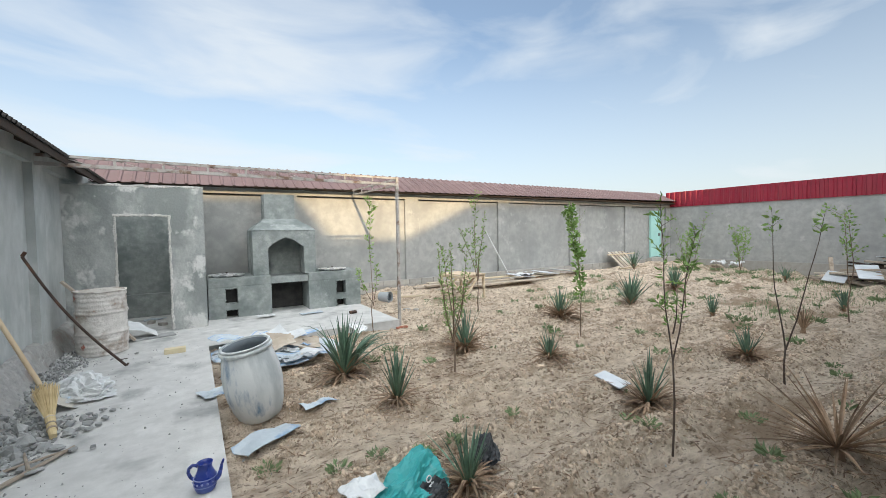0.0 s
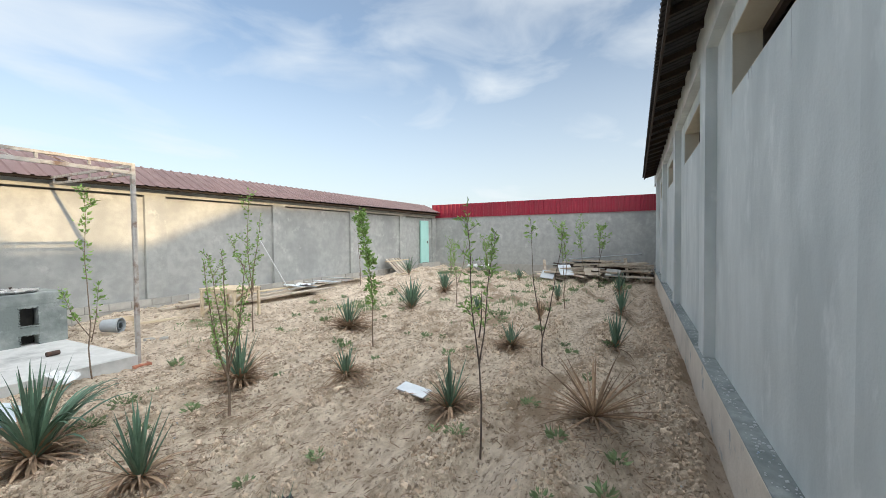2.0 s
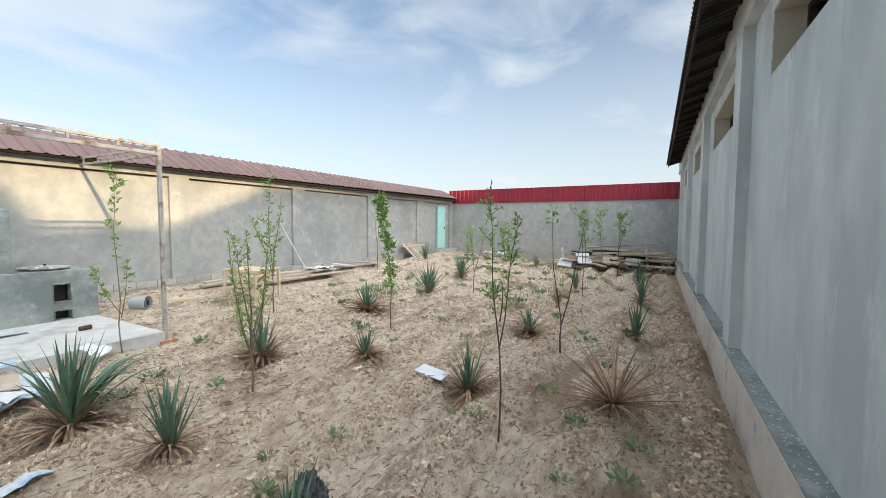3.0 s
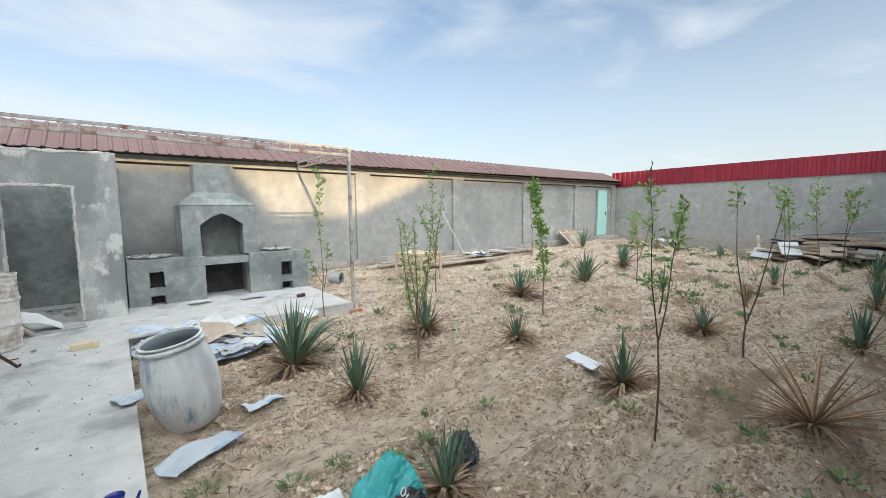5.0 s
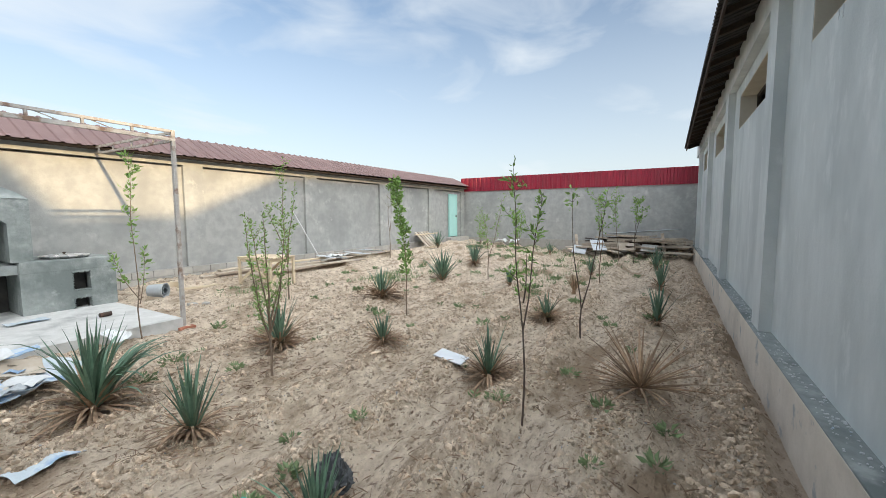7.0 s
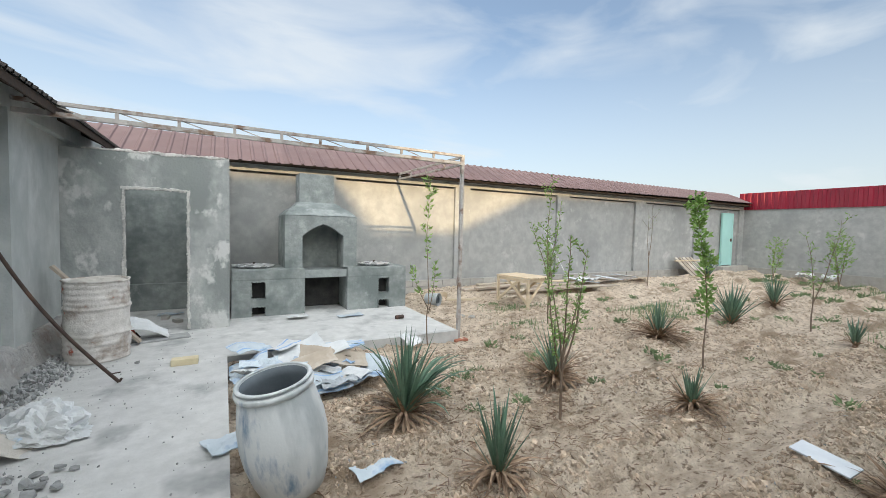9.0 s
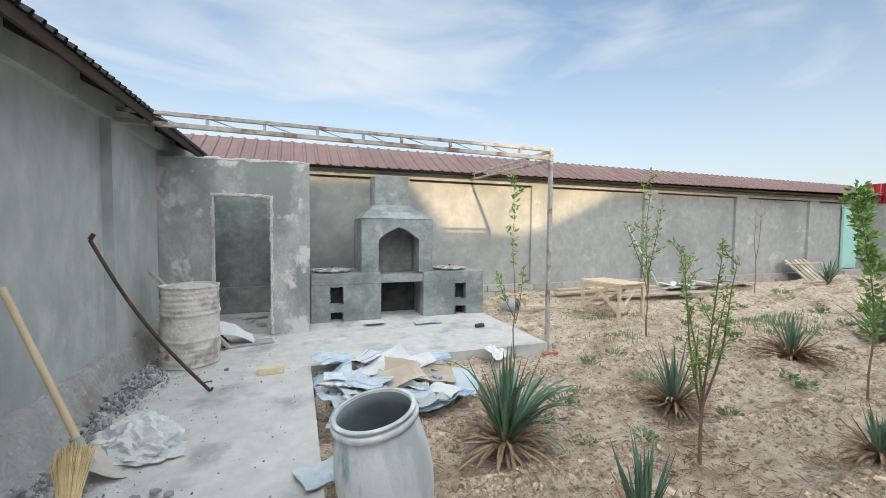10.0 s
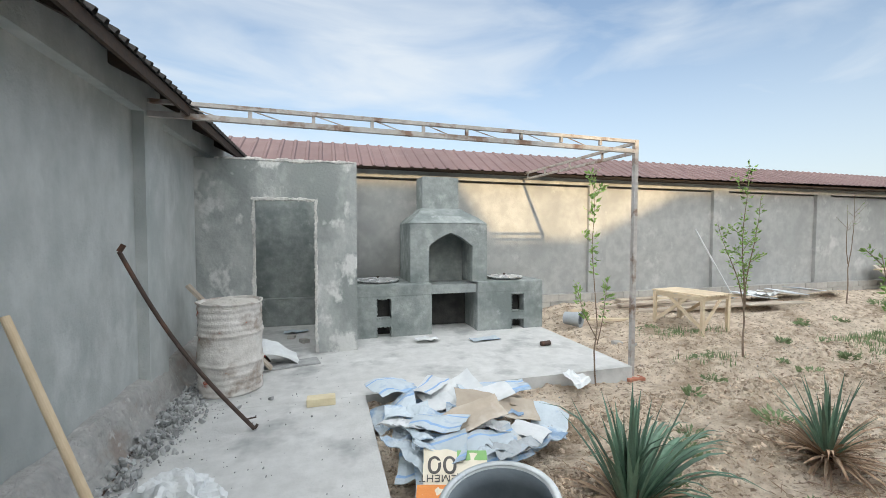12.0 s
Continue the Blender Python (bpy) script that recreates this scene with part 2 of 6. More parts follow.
M_BARREL = surface("blue_barrel", (0.42, 0.455, 0.465), (0.57, 0.60, 0.60), 5, 0.55, 0.25, 40, c3=(0.68, 0.70, 0.70), s3=3.0, lo3=0.44, hi3=0.58, c4=(0.20, 0.29, 0.40), s4=4.5, lo4=0.58, hi4=0.70, stretch=(1.2, 1.2, 0.35), spec=0.4)
M_BARRELIN = surface("barrel_inside", (0.12, 0.145, 0.165), (0.2, 0.23, 0.25), 4, 0.7, 0.2, 40)
M_DRUM = surface("caked_drum", (0.54, 0.51, 0.475), (0.75, 0.72, 0.68), 9, 0.9, 0.8, 30, c3=(0.40, 0.345, 0.30), s3=3.5, lo3=0.52, hi3=0.62, c4=(0.46, 0.13, 0.09), s4=7, lo4=0.655, hi4=0.69)
M_SAND = surface("wet_sand_fill", (0.5, 0.47, 0.42), (0.6, 0.57, 0.52), 12, 0.95, 0.6, 60)
M_IRON = surface("rusty_iron", (0.055, 0.04, 0.035), (0.11, 0.075, 0.06), 14, 0.65, 0.4, 60, c3=(0.2, 0.095, 0.06), s3=5, metal=0.4)
M_PALEWOOD = surface("pale_wood", (0.55, 0.42, 0.27), (0.66, 0.54, 0.38), 3, 0.75, 0.2, 40, stretch=(6, 6, 0.7), spread=0.1)
M_OLDWOOD = surface("weathered_wood", (0.36, 0.30, 0.24), (0.5, 0.43, 0.35), 3, 0.9, 0.4, 40, stretch=(0.8, 6, 6), spread=0.25, c3=(0.28, 0.22, 0.17), s3=2)
M_LIGHTWOOD = surface("sawn_wood", (0.6, 0.48, 0.33), (0.7, 0.59, 0.44), 4, 0.85, 0.3, 40, spread=0.1)
M_STRAW = surface("broom_straw", (0.54, 0.41, 0.22), (0.68, 0.55, 0.33), 14, 0.8, 0.4, 70)
M_ALU = surface("worn_aluminium", (0.62, 0.63, 0.64), (0.76, 0.77, 0.78), 6, 0.3, 0.1, 30, metal=0.5, c3=(0.5, 0.49, 0.48), s3=3)
M_ZINC = surface("zinc_sheet", (0.5, 0.54, 0.58), (0.64, 0.68, 0.71), 4, 0.5, 0.15, 30, metal=0.3, spread=0.15)
M_COBALT = surface("cobalt_glaze", (0.014, 0.03, 0.2), (0.03, 0.06, 0.32), 8, 0.3, 0.2, 40, c3=(0.08, 0.12, 0.35), s3=9, spec=0.6)
M_GLAZE = surface("pale_glaze", (0.16, 0.2, 0.42), (0.22, 0.27, 0.5), 20, 0.35, 0.2, 60)
M_YBRICK = surface("yellow_brick", (0.62, 0.53, 0.34), (0.74, 0.66, 0.46), 9, 0.9, 0.5, 50)
M_RUBBLE = surface("rubble", (0.24, 0.245, 0.24), (0.38, 0.385, 0.38), 10, 0.95, 0.7, 40, spread=0.2, island=0.3)
M_PLASTIC = surface("grey_plastic", (0.34, 0.37, 0.39), (0.45, 0.48, 0.5), 6, 0.6, 0.15, 40)
M_REDPAINT = surface("red_paint", (0.5, 0.08, 0.05), (0.6, 0.14, 0.1), 8, 0.6)
M_TILEPALE = surface("pale_board", (0.58, 0.62, 0.66), (0.7, 0.73, 0.76), 6, 0.7, 0.1, 40)
M_SOOT_SHADE = surface("soot_shade", (0.03, 0.03, 0.03), (0.07, 0.068, 0.065), 6, 0.95, 0.4, 40)
M_REDBRICK = surface("red_brick", (0.36, 0.14, 0.09), (0.46, 0.2, 0.13), 10, 0.9, 0.5, 50)


# ---- mesh helpers ----
def part(name, bm, material, parent=None, label="", smooth=False):
    me = bpy.data.meshes.new(name)
    bm.to_mesh(me)
    bm.free()
    if smooth:
        for p in me.polygons:
            p.use_smooth = True
    me.materials.append(material)
    ob = new(name, me)
    if parent:
        ob.parent = parent
    if label:
        ob["label"] = label
    return ob


def empty(name, at=(0, 0, 0), rz=0.0):
    ob = new(name)
    ob.empty_display_size = 0.05
    ob.matrix_world = pose(*at, 0, 0, rz)
    return ob


def box(bm, x0, x1, y0, y1, z0, z1, bevel=0.0, m=None):
    r = bmesh.ops.create_cube(bm, size=1.0)
    mm = Matrix.Translation(((x0 + x1) / 2, (y0 + y1) / 2, (z0 + z1) / 2)) @ Matrix.Diagonal((abs(x1 - x0), abs(y1 - y0), abs(z1 - z0), 1))
    bmesh.ops.transform(bm, matrix=(m @ mm) if m else mm, verts=r["verts"])
    if bevel:
        edges = list({e for v in r["verts"] for e in v.link_edges})
        bmesh.ops.bevel(bm, geom=edges, offset=bevel, segments=2, affect="EDGES", profile=0.6)
    return bm


def boxes(*args, bevel=0.0, m=None):
    bm = bmesh.new()
    for a in args:
        box(bm, *a, bevel=bevel, m=m)
    return bm


def rod(bm, a, b, r0, r1=None, n=8, caps=True):
    """A round bar from a to b."""
    a, b = Vector(a), Vector(b)
    r1 = r0 if r1 is None else r1
    d = b - a
    m = Matrix.Translation((a + b) / 2) @ d.to_track_quat("Z", "Y").to_matrix().to_4x4()
    bmesh.ops.create_cone(bm, cap_ends=caps, segments=n, radius1=r0, radius2=r1, depth=d.length, matrix=m)
    return bm


def beam(bm, a, b, w, h, bevel=0.0):
    """A square bar from a to b, h upright."""
    a, b = Vector(a), Vector(b)
    d = b - a
    ex = d.normalized()
    ey = Vector((0, 0, 1)).cross(ex)
    ey = ey.normalized() if ey.length > 1e-4 else Vector((0, 1, 0))
    ez = ex.cross(ey)
    m = Matrix((ex, ey, ez)).transposed().to_4x4()
    m.translation = (a + b) / 2
    return box(bm, -d.length / 2, d.length / 2, -w / 2, w / 2, -h / 2, h / 2, bevel, m)


def tube(bm, pts, radii, n=6):
    """One smooth stem along a line of points."""
    rings = []
    for k, (p, r) in enumerate(zip(pts, radii)):
        d = (pts[min(k + 1, len(pts) - 1)] - pts[max(k - 1, 0)]).normalized()
        s1 = d.cross(Vector((0.3, 1, 0.1))).normalized()
        s2 = d.cross(s1)
        rings.append([bm.verts.new(p + (s1 * math.cos(6.2832 * a / n) + s2 * math.sin(6.2832 * a / n)) * r) for a in range(n)])
    for p, q in zip(rings, rings[1:]):
        for a in range(n):
            bm.faces.new((p[a], p[(a + 1) % n], q[(a + 1) % n], q[a]))
    bm.faces.new(rings[-1])


def lathe(bm, profile, n=32, m=None, caps=True):
    """A turned shape from (radius, height) pairs."""
    rings = []
    for r, z in profile:
        ring = [bm.verts.new((r * math.cos(2 * math.pi * k / n), r * math.sin(2 * math.pi * k / n), z)) for k in range(n)]
        rings.append(ring)
    for p, q in zip(rings, rings[1:]):
        for k in range(n):
            bm.faces.new((p[k], p[(k + 1) % n], q[(k + 1) % n], q[k]))
    if caps:
        bm.faces.new(list(reversed(rings[0])))
        bm.faces.new(rings[-1])
    if m:
        bmesh.ops.transform(bm, matrix=m, verts=[v for ring in rings for v in ring])
    return bm


def roughen(bm, amount, scale, keep=None):
    for v in bm.verts:
        if keep and keep(v.co):
            continue
        v.co += noise.noise_vector(v.co * scale) * amount
    return bm


def slab_grid(bm, x0, x1, y0, y1, z, nx, ny):
    return bmesh.ops.create_grid(bm, x_segments=nx, y_segments=ny, size=0.5, matrix=Matrix.Translation(((x0 + x1) / 2, (y0 + y1) / 2, z)) @ Matrix.Diagonal((x1 - x0, y1 - y0, 1, 1)))


def extrude_profile(pts, axis, a, b):
    """A closed outline in the plane across `axis` ('x': (y, z), 'y': (x, z)), drawn out from a to b."""
    bm = bmesh.new()
    put = (lambda p, t: (t, p[0], p[1])) if axis == "x" else (lambda p, t: (p[0], t, p[1]))
    v0 = [bm.verts.new(put(p, a)) for p in pts]
    v1 = [bm.verts.new(put(p, b)) for p in pts]
    bm.faces.new(v0)
    bm.faces.new(list(reversed(v1)))
    n = len(pts)
    for k in range(n):
        bm.faces.new((v0[k], v1[k], v1[(k + 1) % n], v0[(k + 1) % n]))
    bmesh.ops.recalc_face_normals(bm, faces=bm.faces)
    return bm


def ribbed(length, rise_pts, pitch, height, flat=0.3, thick=0.004):
    """Ribbed sheet: ribs follow y (from 0 to 1, mapped by rise_pts), the width runs along x."""
    bm = bmesh.new()
    prof = []
    x = 0.0
    while x < length - 1e-6:
        for f, h in ((0.0, 0.0), (0.5 - flat / 2 - 0.08, 0.0), (0.5 - flat / 2, height), (0.5 + flat / 2, height), (0.5 + flat / 2 + 0.08, 0.0)):
            if x + f * pitch <= length:
                prof.append((x + f * pitch, h))
        x += pitch
    prof.append((length, 0.0))
    a, b, n = Vector(rise_pts[0]), Vector(rise_pts[1]), Vector(rise_pts[2])
    low = [bm.verts.new(Vector((px, 0, 0)) + a + n * h) for px, h in prof]
    top = [bm.verts.new(Vector((px, 0, 0)) + b + n * h) for px, h in prof]
    low2 = [bm.verts.new(v.co - n * thick) for v in low]
    top2 = [bm.verts.new(v.co - n * thick) for v in top]
    for k in range(len(prof) - 1):
        bm.faces.new((low[k], low[k + 1], top[k + 1], top[k]))
        bm.faces.new((low2[k + 1], low2[k], top2[k], top2[k + 1]))
        bm.faces.new((low[k + 1], low[k], low2[k], low2[k + 1]))
        bm.faces.new((top[k], top[k + 1], top2[k + 1], top2[k]))
    return bm


def ground_z(x, y):
    def sm(t):
        t = min(1.0, max(0.0, t))
        return t * t * (3 - 2 * t)
    z = -0.15 + 0.20 * sm((y - 6.5) / 3.6) * sm((x - 2.5) / 2.0) + 0.10 * sm((x - 8) / 9) * sm((y - 3) / 6)
    z -= 0.11 * math.exp(-((y - 0.42 - 0.02 * x) / 0.17) ** 2) * sm((x - 0.6) / 1.0)
    z += 0.06 * math.exp(-((y - 0.80 - 0.02 * x) / 0.18) ** 2) * sm((x - 0.6) / 1.0)
    z -= 0.05 * math.exp(-((y - 1.22 - 0.02 * x) / 0.13) ** 2) * sm((x - 1.2) / 1.0)
    return z


# +1 on the crest of a row, -1 in the channel between two
def furrow(x, y):
    return math.sin((y - 0.03 * x + 0.16 * noise.noise(Vector((x, y, 0)) * 0.55)) * 2 * math.pi / 0.82)


# height of the tilled bed: uneven rows with silted channels between them, and crumbs
def surface_z(x, y, fine=True):
    p = Vector((x, y, 0))
    row = furrow(x, y)
    strong = 0.55 + 0.9 * noise.noise(p * 0.6 + Vector((9, 4, 0)))
    z = ground_z(x, y) + 0.085 * max(-0.7, row) * max(0.2, min(1.2, strong + 0.35))
    z += 0.04 * noise.noise(p * 0.9) + 0.03 * noise.noise(p * 2.6) - 0.02
    rough = max(0.15, min(1.15, 0.65 + 0.6 * row + 0.8 * noise.noise(p * 1.3)))
    z += rough * (0.05 * abs(noise.noise(p * 6)) + 0.03 * noise.noise(p * 12))
    if fine:
        z += rough * 0.024 * abs(noise.noise(p * 23))
    return z


# ---- setting ----
def build_ground():
    def axis(a, b, stops):
        out = [a]
        for end, step in stops:
            n = max(1, round((end - out[-1]) / step))
            s = out[-1]
            out += [s + (end - s) * (k + 1) / n for k in range(n)]
        return np.array(out)
    xs = axis(-400, 400, [(-30, 60), (-3, 5), (-0.4, 0.5), (4.6, 0.022), (8, 0.04), (12, 0.07), (20.5, 0.14), (40, 4), (400, 60)])
    ys = axis(-400, 400, [(-30, 60), (-4, 5), (-0.2, 0.4), (5.2, 0.022), (7.5, 0.04), (10.6, 0.07), (40, 4), (400, 60)])
    nx, ny = len(xs), len(ys)
    verts = []
    for y in ys:
        for x in xs:
            inside = -0.4 < x < 20.5 and -0.2 < y < 10.6
            z = surface_z(x, y, x < 7) if inside else ground_z(x, y)
            if x < 2.86 and y > 6.74:
                z = min(z, -0.2)
            if x < -0.24:
                z = min(z, -0.2)
            verts.append((x, y, z))
    faces = [(j * nx + i, j * nx + i + 1, (j + 1) * nx + i + 1, (j + 1) * nx + i) for j in range(ny - 1) for i in range(nx - 1)]
    me = bpy.data.meshes.new("ground")
    me.from_pydata(verts, [], faces)
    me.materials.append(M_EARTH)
    for p in me.polygons:
        p.use_smooth = True
    tagged(new("ground", me), "dry beige garden earth with ridges and clods", "ground", kind="structure")


build_ground()

# concrete path along the wall and the wider patio before the stove
bm = extrude_profile([(-2.2, -0.35), (-0.2, -0.35), (-0.2, 0.0), (-2.2, 0.0)], "y", -6.0, 6.75)
path_slab = tagged(part("pavement", bm, M_SLAB), "grey concrete path with dusty trowel marks", "pavement", kind="structure")
bm = boxes((-2.2, 2.87, 6.753, 10.22, -0.35, 0.0))
patio = tagged(part("patio", bm, M_SLAB), "grey concrete patio slab with a worn edge", "pavement", kind="structure")

# west wall: piers and top beam stand proud of the panels
wall_west = tagged(empty("wall_west"), "grey cement plastered wall with piers and recessed panels", "wall", kind="structure")
part("panel", boxes((-2.3, -2.04, -6.0, 10.2, -0.3, 2.80)), M_PLASTER, wall_west)
part("top_beam", boxes((-2.042, -1.955, -6.0, 10.2, 2.53, 2.80)), M_PLASTER, wall_west)
for y0, y1 in ((-1.0, -0.5), (3.0, 3.4), (6.73, 7.13), (9.7, 10.2)):
    part("pier", boxes((-2.042, -1.955, y0, y1, 0.0, 2.53)), M_PLASTER, wall_west)

# north fence
FY = 10.2
wall_north = tagged(empty("wall_north"), "grey plastered fence wall with piers, cream in sunlight", "wall", kind="structure")
# panel stops short of the beam: a slot added to draw its shade line
part("panel", boxes((-2.2, 18.4, FY + 0.075, FY + 0.3, -0.4, 2.52)), M_FENCE, wall_north)
part("top_beam", boxes((-2.2, 18.2, FY, FY + 0.24, 2.56, 2.80)), M_FENCE, wall_north)
part("back_panel", boxes((-2.2, 18.4, FY + 0.237, FY + 0.3, 2.517, 2.80)), M_FENCE, wall_north)
for x0, x1 in ((1.35, 1.85), (4.76, 5.19), (8.12, 8.57), (11.53, 12.03), (14.86, 15.33), (17.85, 18.2)):
    part("pier", boxes((x0, x1, FY, FY + 0.078, 0.31, 2.562)), M_FENCE, wall_north)
part("plinth", boxes((-2.2, 18.2, FY - 0.015, FY + 0.08, -0.4, 0.305)), M_ROUGH, wall_north)

# fence roof
fence_roof = tagged(empty("fence_roof"), "maroon ribbed metal roof on top of the fence wall", "roof", kind="structure")
for k in range(19):
    x0 = -2.5 + k * 1.1
    ze = 2.70 + 0.007 * x0
    bm = ribbed(1.1, ((0, 9.90, ze), (0, 10.95, 3.27), Vector((0, -0.48, 0.88))), 0.22, 0.022, 0.18)
    s = part("roof_sheet", bm, M_BROWNROOF, fence_roof)
    s.location.x = x0
part("soffit", extrude_profile([(9.93, 2.70), (10.95, 3.22), (11.8, 2.70), (11.8, 2.6), (10.2, 2.69)], "x", -2.45, 18.3), M_DARKWOOD, fence_roof)

# east wall with the red metal screen
EX = 18.2
wall_east = tagged(empty("wall_east"), "grey plastered wall topped by a red ribbed screen", "wall", kind="structure")
part("panel", boxes((EX, EX + 0.3, -5.0, 10.3, -0.4, 2.58)), M_FENCE, wall_east)
part("plinth", boxes((EX - 0.05, EX + 0.01, -5.0, 10.2, -0.4, 0.3), bevel=0.01), M_BLOCK, wall_east)
for k in range(13):
    bm = ribbed(1.15, ((0, 0, 2.575), (0, 0, 3.235), Vector((0, -1, 0))), 0.23, 0.03, 0.45)
    s = part("red_sheet", bm, M_RED, wall_east)
    s.matrix_world = pose(EX - 0.03, 10.38 - k * 1.15, 0, 0, 0, -90)

# south building, turned a little out of line
SB = pose(-0.36, 0.516, 0, 0, 0, 1.3)
wall_south = tagged(empty("wall_south"), "smooth blue-grey plastered building wall with high windows", "wall", kind="structure")
U0, U1 = 1.05, 18.5
PIERS = [1.59, 5.25, 8.95, 12.85, 16.6]
W0, W1, WR, WF, WP = 2.79, 3.33, -0.765, -0.66, -0.62
wins = [(2.5, 4.55), (6.3, 8.42), (10.1, 12.3), (13.95, 16.1)]
bm = bmesh.new()
us = [U0] + [v for w in wins for v in w] + [U1]
box(bm, U0, U1, WR - 0.27, WR, -0.3, W0)
box(bm, U0, U1, WR - 0.27, WR, W1, 3.92)
for a, b in zip(us[::2], us[1::2]):
    box(bm, a, b, WR - 0.27, WR, W0, W1)
bmesh.ops.transform(bm, matrix=SB, verts=bm.verts)
part("panel", bm, M_SMOOTH, wall_south)
part("top_beam", boxes((U0, U1, WR - 0.002, WF, 3.51, 3.93), m=SB), M_SMOOTH, wall_south)
for u in PIERS:
    part("pier", boxes((u, u + 0.38, WR - 0.002, WF, 0.265, 3.51), m=SB), M_SMOOTH, wall_south)
bm = boxes((U0, U1, WR - 0.2, WP, -0.4, 0.262), m=SB)
part("plinth", bm, M_PLINTH, wall_south)
part("ledge", boxes((U0, U1, WR - 0.01, WP - 0.004, 0.262, 0.275), m=SB), M_STOVE, wall_south)
part("end_wall", boxes((U0, U0 + 0.3, -6.5, WR - 0.26, -0.3, 3.9), (U1 - 0.3, U1, -6.5, WR - 0.26, -0.3, 3.9), (U0, U1, -6.8, -6.5, -0.3, 3.9), m=SB), M_SMOOTH, wall_south)
# near-black sheet, its colour standing in for the shade of the unlit rooms
part("inner_dark", boxes((U0 + 0.4, U1 - 0.4, -2.6, -2.5, -0.3, 3.9), m=SB), M_ROOM_SHADE, wall_south)
for n, (a, b) in enumerate(wins):
    w = tagged(empty("window_%d" % (n + 1)), "high unglazed window opening with cream plastered reveal", "window", kind="structure")
    r = 0.214
    part("reveal", boxes((a, a + 0.012, WR - r, WR - 0.004, W0, W1), (b - 0.012, b, WR - r, WR - 0.004, W0, W1),
                         (a, b, WR - r, WR - 0.004, W1 - 0.012, W1), (a, b, WR - r, WR - 0.004, W0, W0 + 0.012), m=SB), M_CREAM, w)
    part("window_frame", boxes((a + .012, b - .012, WR - r - 0.05, WR - r, W0 + .012, W0 + 0.06), (a + .012, b - .012, WR - r - 0.05, WR - r, W1 - 0.06, W1 - .012),
                               (a + .012, a + 0.06, WR - r - 0.05, WR - r, W0 + .06, W1 - .06), (b - 0.06, b - .012, WR - r - 0.05, WR - r, W0 + .06, W1 - .06),
                               ((a + b) / 2 - .03, (a + b) / 2 + .03, WR - r - 0.05, WR - r, W0 + .06, W1 - .06), m=SB), M_DARKWOOD, w)

south_roof = tagged(empty("south_roof"), "dark corrugated roof with bare rafters under the eave", "roof", kind="structure")
k = 0
u = U0 - 0.2
while u < 16.5:
    bm = ribbed(1.1, ((0, -0.22, 3.75), (0, -6.9, 5.75), Vector((0, 0.287, 0.958))), 0.11, 0.03, 0.2)
    s = part("roof_sheet", bm, M_OLDROOF, south_roof)
    s.matrix_world = SB @ pose(u, 0, 0)
    u += 1.1
u = U0
while u < 17.3:
    bm = bmesh.new()
    beam(bm, (u, -0.27, 3.72), (u, -6.5, 5.585), 0.05, 0.07)
    bmesh.ops.transform(bm, matrix=SB, verts=bm.verts)
    part("rafter", bm, M_DARKWOOD, south_roof)
    u += 0.62
part("fascia_board", boxes((U0 - 0.2, 17.35, -0.29, -0.265, 3.665, 3.745), m=SB), M_DARKWOOD, south_roof)

# west roof
west_roof = tagged(empty("west_roof"), "old corrugated roof edge over the west wall", "roof", kind="structure")
y = -6.0
while y < 9.3:
    bm = ribbed(1.1, ((0, 0, 2.61), (0, 4.0, 4.61), Vector((0, -0.447, 0.894))), 0.11, 0.03, 0.2)
    s = part("roof_sheet", bm, M_OLDROOF, west_roof)
    s.matrix_world = pose(-1.62, y, 0, 0, 0, 90)
    y += 1.1
y = -5.5
while y < 9.5:
    bm = bmesh.new()
    beam(bm, (-1.67, y, 2.59), (-5.0, y, 4.255), 0.05, 0.07)
    part("rafter", bm, M_DARKWOOD, west_roof)
    y += 0.9
part("fascia_board", boxes((-1.665, -1.64, -6.0, 9.4, 2.53, 2.605)), M_DARKWOOD, west_roof)
part("back_wall", boxes((-6.0, -5.7, -6.0, 10.2, -0.3, 4.4)), M_PLASTER, west_roof)

# unseen stand-in behind the camera; its stepped top is cut to shade the yard
prof = [(-60.0, -0.3), (60.0, -0.3), (60.0, 12.05), (5.0, 11.92), (0.1, 11.76), (-2.3, 10.72), (-4.66, 10.72), (-5.2, 11.76), (-60.0, 11.76)]
tagged(part("wall_house", extrude_profile(prof, "y", -24.0, -20.0), M_FENCE), "unseen plain plastered wall added to shade the yard and close the plot", "wall", kind="structure")

# rough-rendered booth with a doorway
booth = tagged(empty("wall_booth"), "rough grey cement booth wall with an unframed doorway", "wall", kind="structure")
bm = bmesh.new()
box(bm, -2.045, -1.40, 8.3, 8.43, 0, 2.44)
box(bm, -0.68, -0.16, 8.3, 8.43, 0, 2.47)
box(bm, -1.402, -0.678, 8.3, 8.43, 1.965, 2.46)
part("front", bm, M_BOOTH, booth)
# darker stove plaster puts the booth's inner shade into back and ledge colour
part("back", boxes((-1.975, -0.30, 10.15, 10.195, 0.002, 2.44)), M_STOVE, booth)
part("side", boxes((-0.30, -0.162, 8.428, 10.2, 0, 2.46)), M_BOOTH, booth)
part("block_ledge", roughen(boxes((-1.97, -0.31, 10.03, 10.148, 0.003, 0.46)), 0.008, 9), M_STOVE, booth)


